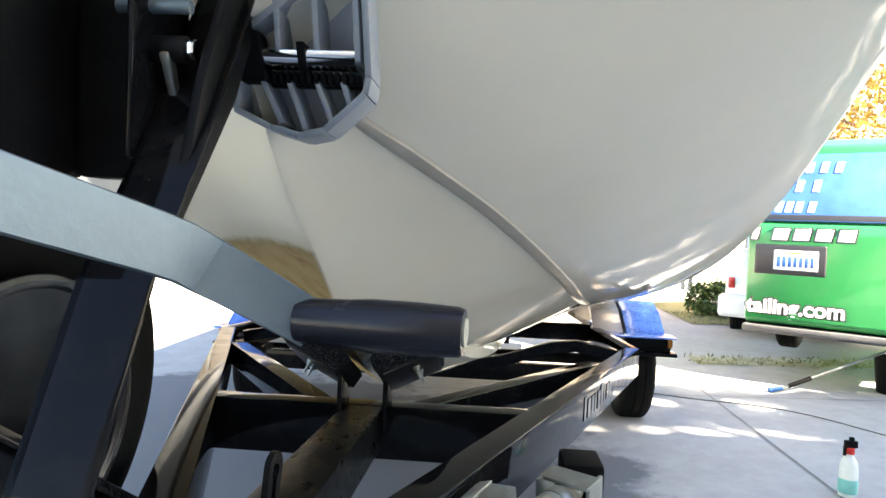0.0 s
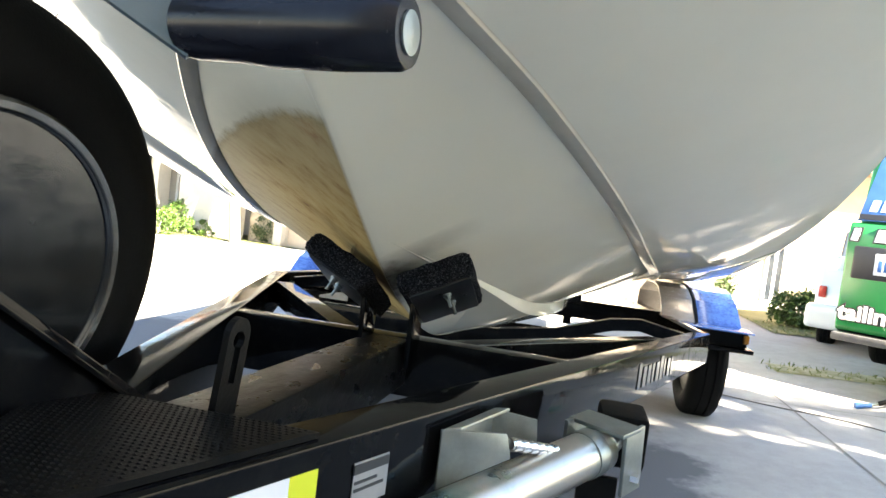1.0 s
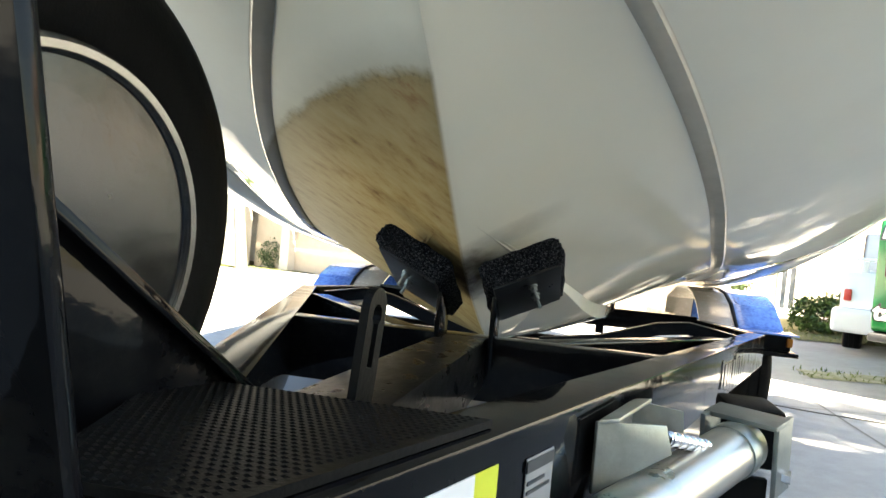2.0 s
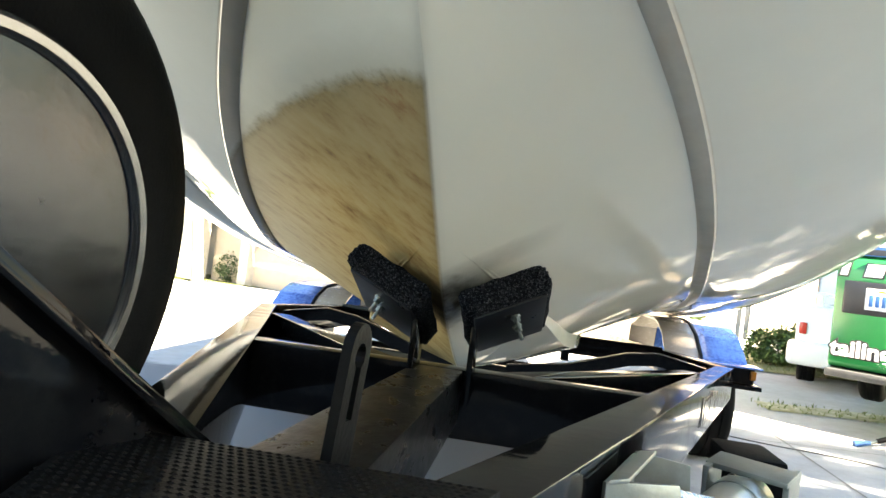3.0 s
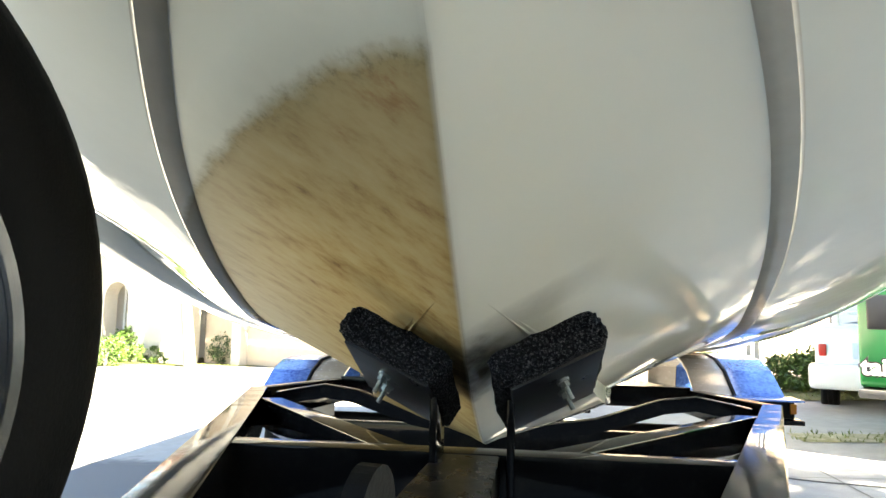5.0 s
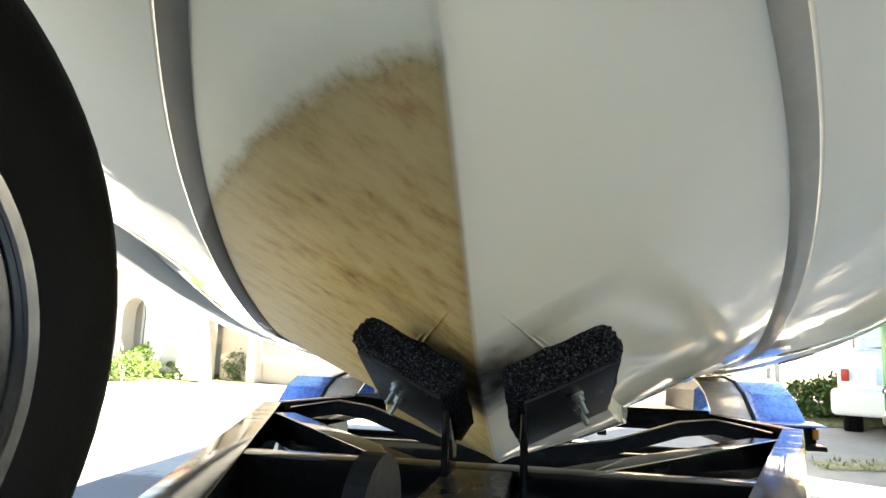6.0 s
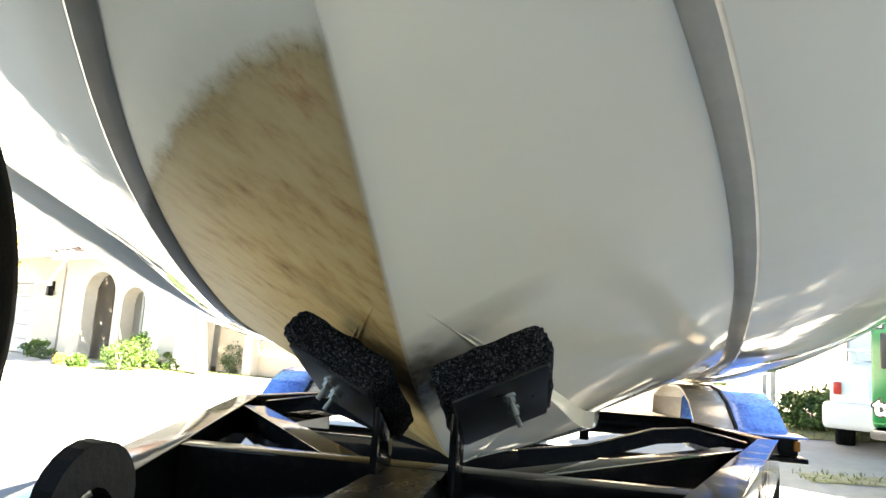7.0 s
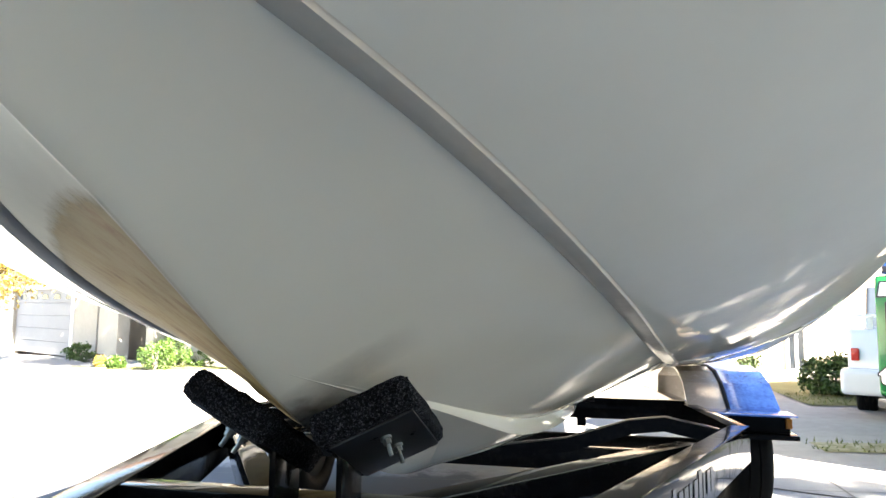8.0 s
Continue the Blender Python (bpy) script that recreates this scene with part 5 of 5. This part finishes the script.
bush(on_house(5.9, -1.6), (0.16, 0.16, 0.13), LEAF_Y, "rounded yellow-green shrub before the porch", 90, 45, 0.03)
bush(on_house(6.9, -1.7), (0.2, 0.2, 0.14), LEAF, "loose white-flecked green shrub by the house", 70, 40, 0.05)
bush(on_house(8.2, -1.4), (0.40, 0.40, 0.33), LEAF, "rounded bright green shrub by the wall", 50, 40, 0.03)
bush(on_house(2.0, -0.5), (0.45, 0.3, 0.25), LEAF, "low green plant beside the garage", 40, 30, 0.04)
bush(on_house(3.4, -0.8), (0.45, 0.3, 0.12), LEAF_D, "low clipped ground cover by the porch", 30, 30, 0.03)
bush((-6.6, 14.4, gz(-6.6)), (0.40, 0.40, 0.34), LEAF_D, "clipped round dark shrub on the lawn", 80, 45, 0.025)
bush((-5.55, 14.5, gz(-5.5)), (0.32, 0.32, 0.30), LEAF, "small round shrub on the lawn edge", 60, 45, 0.025)
bush((-8.5, 14.6, gz(-8.5)), (0.8, 0.5, 0.22), LEAF, "low bright green ground cover on the lawn", 60, 40, 0.03)
bush((-9.6, 15.2, gz(-9.6)), (0.5, 0.5, 0.42), LEAF, "loose green shrub beside the tree", 60, 40, 0.05)
# crown widened above the view so that it shades the garage front
tree((-7.05, 13.55, gz(-7)), 6.6, (3.5, 3.2, 1.4), 0.14, LEAF, "street tree with a pale trunk on the lawn", 330, 40, 0.09, 0.83)
tree((-4.9, 19.5, gz(-5)), 3.6, (2.0, 1.8, 1.4), 0.14, LEAF, "leafy green tree beyond the lawn", 170, 45, 0.08, 0.55)
tree((-15.8, 15.6, gz(-15.8)), 5.4, (1.5, 1.5, 1.4), 0.12, LEAF_Y, "yellow autumn tree near the garage", 130, 40, 0.07, 0.60)
tree((8.4, 14.0, gz(8, 14)), 6.0, (2.0, 2.0, 2.0), 0.15, LEAF_Y, "yellow autumn tree behind the van", 170, 40, 0.08, 0.58)
# out of view: thin crown set between sun and drive to cast dapples
tree((9.6, -1.72, gz(6)), 8.2, (3.4, 0.36, 0.55), 0.17, LEAF_Y, "unseen tree, placed and flattened to dapple the driveway", 760, 7, 0.085, 0.82)
for k in range(7):
    x = 3.55 + 0.62 * k
    bush((x, 9.0 + 0.35 * math.sin(k), gz(x, 9)), (0.48, 0.36, 0.24 + 0.04 * (k % 3)), LEAF_D if k % 2 else LEAF, "dark green hedge shrub before the tan house", 80, 45, 0.03, "hedge shrubs")
bush((2.55, 10.5, gz(2.5, 10)), (0.42, 0.42, 0.33), LEAF_D, "clipped dark shrub beside the house", 80, 45, 0.03)
# lawns and their grass
ground_sheet("lawn", -10.5, -3.2, 13.6, 16.5, 8, 0.012, DIRTGRASS, "bright green lawn before the house", "lawn")
ground_sheet("lawn", 2.9, 9.5, 8.0, 10.6, 6, 0.012, DIRTGRASS, "lawn strip before the hedge", "lawn")
ground_sheet("lawn", 2.2, 6.0, 5.50, 5.86, 10, 0.006, DRYGRASS, "thin dry grass strip beside the driveway", "lawn")
ground_sheet("lawn", -17.5, -11.5, 13.8, 14.8, 6, 0.012, DIRTGRASS, "grass strip by the street", "lawn")


def grass(label, areas, n, h):
    pts, faces = [], []
    for (x0, x1, y0, y1), m in areas:
        for _ in range(m):
            x, y = rng.uniform(x0, x1), rng.uniform(y0, y1)
            a = rng.uniform(0, 6.28)
            dx, dy = math.cos(a) * 0.006, math.sin(a) * 0.006
            lx, ly = rng.normal() * h * 0.4, rng.normal() * h * 0.4
            z = gz(x, y) + 0.008
            b = len(pts)
            pts += [(x - dx, y - dy, z), (x + dx, y + dy, z), (x + lx, y + ly, z + h * rng.uniform(0.5, 1.2))]
            faces.append((b, b + 1, b + 2))
    me = bpy.data.meshes.new("grass")
    me.from_pydata(pts, [], faces)
    me.materials.append(GRASS)
    tagged(new("grass", me), label, "grass", kind="stuff")


grass("blades of grass on the lawns and verge", [((2.15, 6.0, 5.46, 5.90), 420), ((2.9, 8.5, 8.0, 9.2), 2500), ((-10.5, -3.2, 13.6, 16.5), 9000)], 0, 0.035)

# ---------------------------------------------------------------- driveway joints and small things
JOINT = surface("joint_filler", (0.13, 0.128, 0.12), (0.22, 0.215, 0.20), 0.95, scale=40)
for name, x0, x1, y0, y1 in (("joint", -7.0, 7.0, 4.46, 4.47), ("joint", -7.0, 7.0, 0.6, 0.615), ("joint", 1.95, 1.965, -4.5, 5.0), ("joint", -3.1, -3.085, -4.5, 9.0)):
    ground_sheet(name, x0, x1, y0, y1, 4, 0.004, JOINT, "dark joint in the concrete", "joint")

bottle = thing("spray_bottle", "clear plastic spray bottle with a red collar", "bottle", (1.99, 2.66, gz(2)))
z = gz(2)
part("bottle", move(lathe([(0.001, 0), (0.036, 0.0), (0.040, 0.006), (0.040, 0.13), (0.034, 0.165), (0.016, 0.195), (0.014, 0.205), (0.001, 0.205)], 32), Matrix.Translation((1.99, 2.66, z))), BOTTLE, bottle)
part("label", move(lathe([(0.0405, 0.02), (0.0412, 0.021), (0.0412, 0.085), (0.0405, 0.086)], 32), Matrix.Translation((1.99, 2.66, z))), surface("teal_label", (0.10, 0.42, 0.40), (0.2, 0.55, 0.5), 0.4), bottle, "teal paper label")
part("collar", move(lathe([(0.001, 0.20), (0.020, 0.20), (0.020, 0.225), (0.012, 0.23), (0.001, 0.23)], 24), Matrix.Translation((1.99, 2.66, z))), REDCAP, bottle, "red collar")
part("trigger", join(box(1.965, 2.02, 2.648, 2.672, z + 0.228, z + 0.262, 0.006), box(1.962, 1.972, 2.652, 2.668, z + 0.19, z + 0.235, 0.003), box(1.985, 2.005, 2.652, 2.668, z + 0.26, z + 0.278, 0.004)), SATIN, bottle, "black trigger head")
seat_parent(bottle)
pole = thing("wash_brush", "long metal wash pole with a blue tip", "brush", (2.54, 4.65, 0))
part("pole", rod((2.54, 4.65, 0.015), (3.30, 4.62, 0.36), 0.011, 14), ZINC, pole)
part("sleeve", rod((2.60, 4.648, 0.042), (2.76, 4.641, 0.115), 0.017, 14), SATIN, pole)
part("tip", rod((2.46, 4.653, 0.004), (2.56, 4.649, 0.024), 0.024, 14, 0.014), BLUEWRAP, pole, "blue plastic tip")
seat_parent(pole)
bucket = thing("bucket", "dark plastic bucket on the driveway", "bucket", (3.40, 4.72, gz(3.4)))
part("tub", move(lathe([(0.001, 0.01), (0.10, 0.0), (0.105, 0.01), (0.13, 0.26), (0.137, 0.27), (0.137, 0.28), (0.125, 0.28), (0.10, 0.03), (0.001, 0.03)], 32), Matrix.Translation((3.40, 4.72, gz(3.4)))), SATIN, bucket)
seat_parent(bucket)


def hose(points, r, mat, label):
    cu = bpy.data.curves.new("hose", "CURVE")
    cu.dimensions, cu.bevel_depth, cu.bevel_resolution = "3D", r, 3
    sp = cu.splines.new("NURBS")
    sp.points.add(len(points) - 1)
    for p, q in zip(sp.points, points):
        p.co = (q[0], q[1], gz(q[0]) + r + 0.001, 1)
    sp.use_endpoint_u, sp.order_u = True, 4
    tmp = new("hose", cu)
    me = bpy.data.meshes.new_from_object(tmp.evaluated_get(bpy.context.evaluated_depsgraph_get()))
    bpy.data.objects.remove(tmp)
    me.materials.append(mat)
    ob = new("hose", me)
    return tagged(ob, label, "hose")


hose([(1.4, 4.6), (1.75, 4.35), (2.1, 4.3), (2.5, 4.05), (2.75, 3.5), (3.1, 3.1), (3.7, 2.7)], 0.004, JOINT, "dark garden hose lying on the concrete")
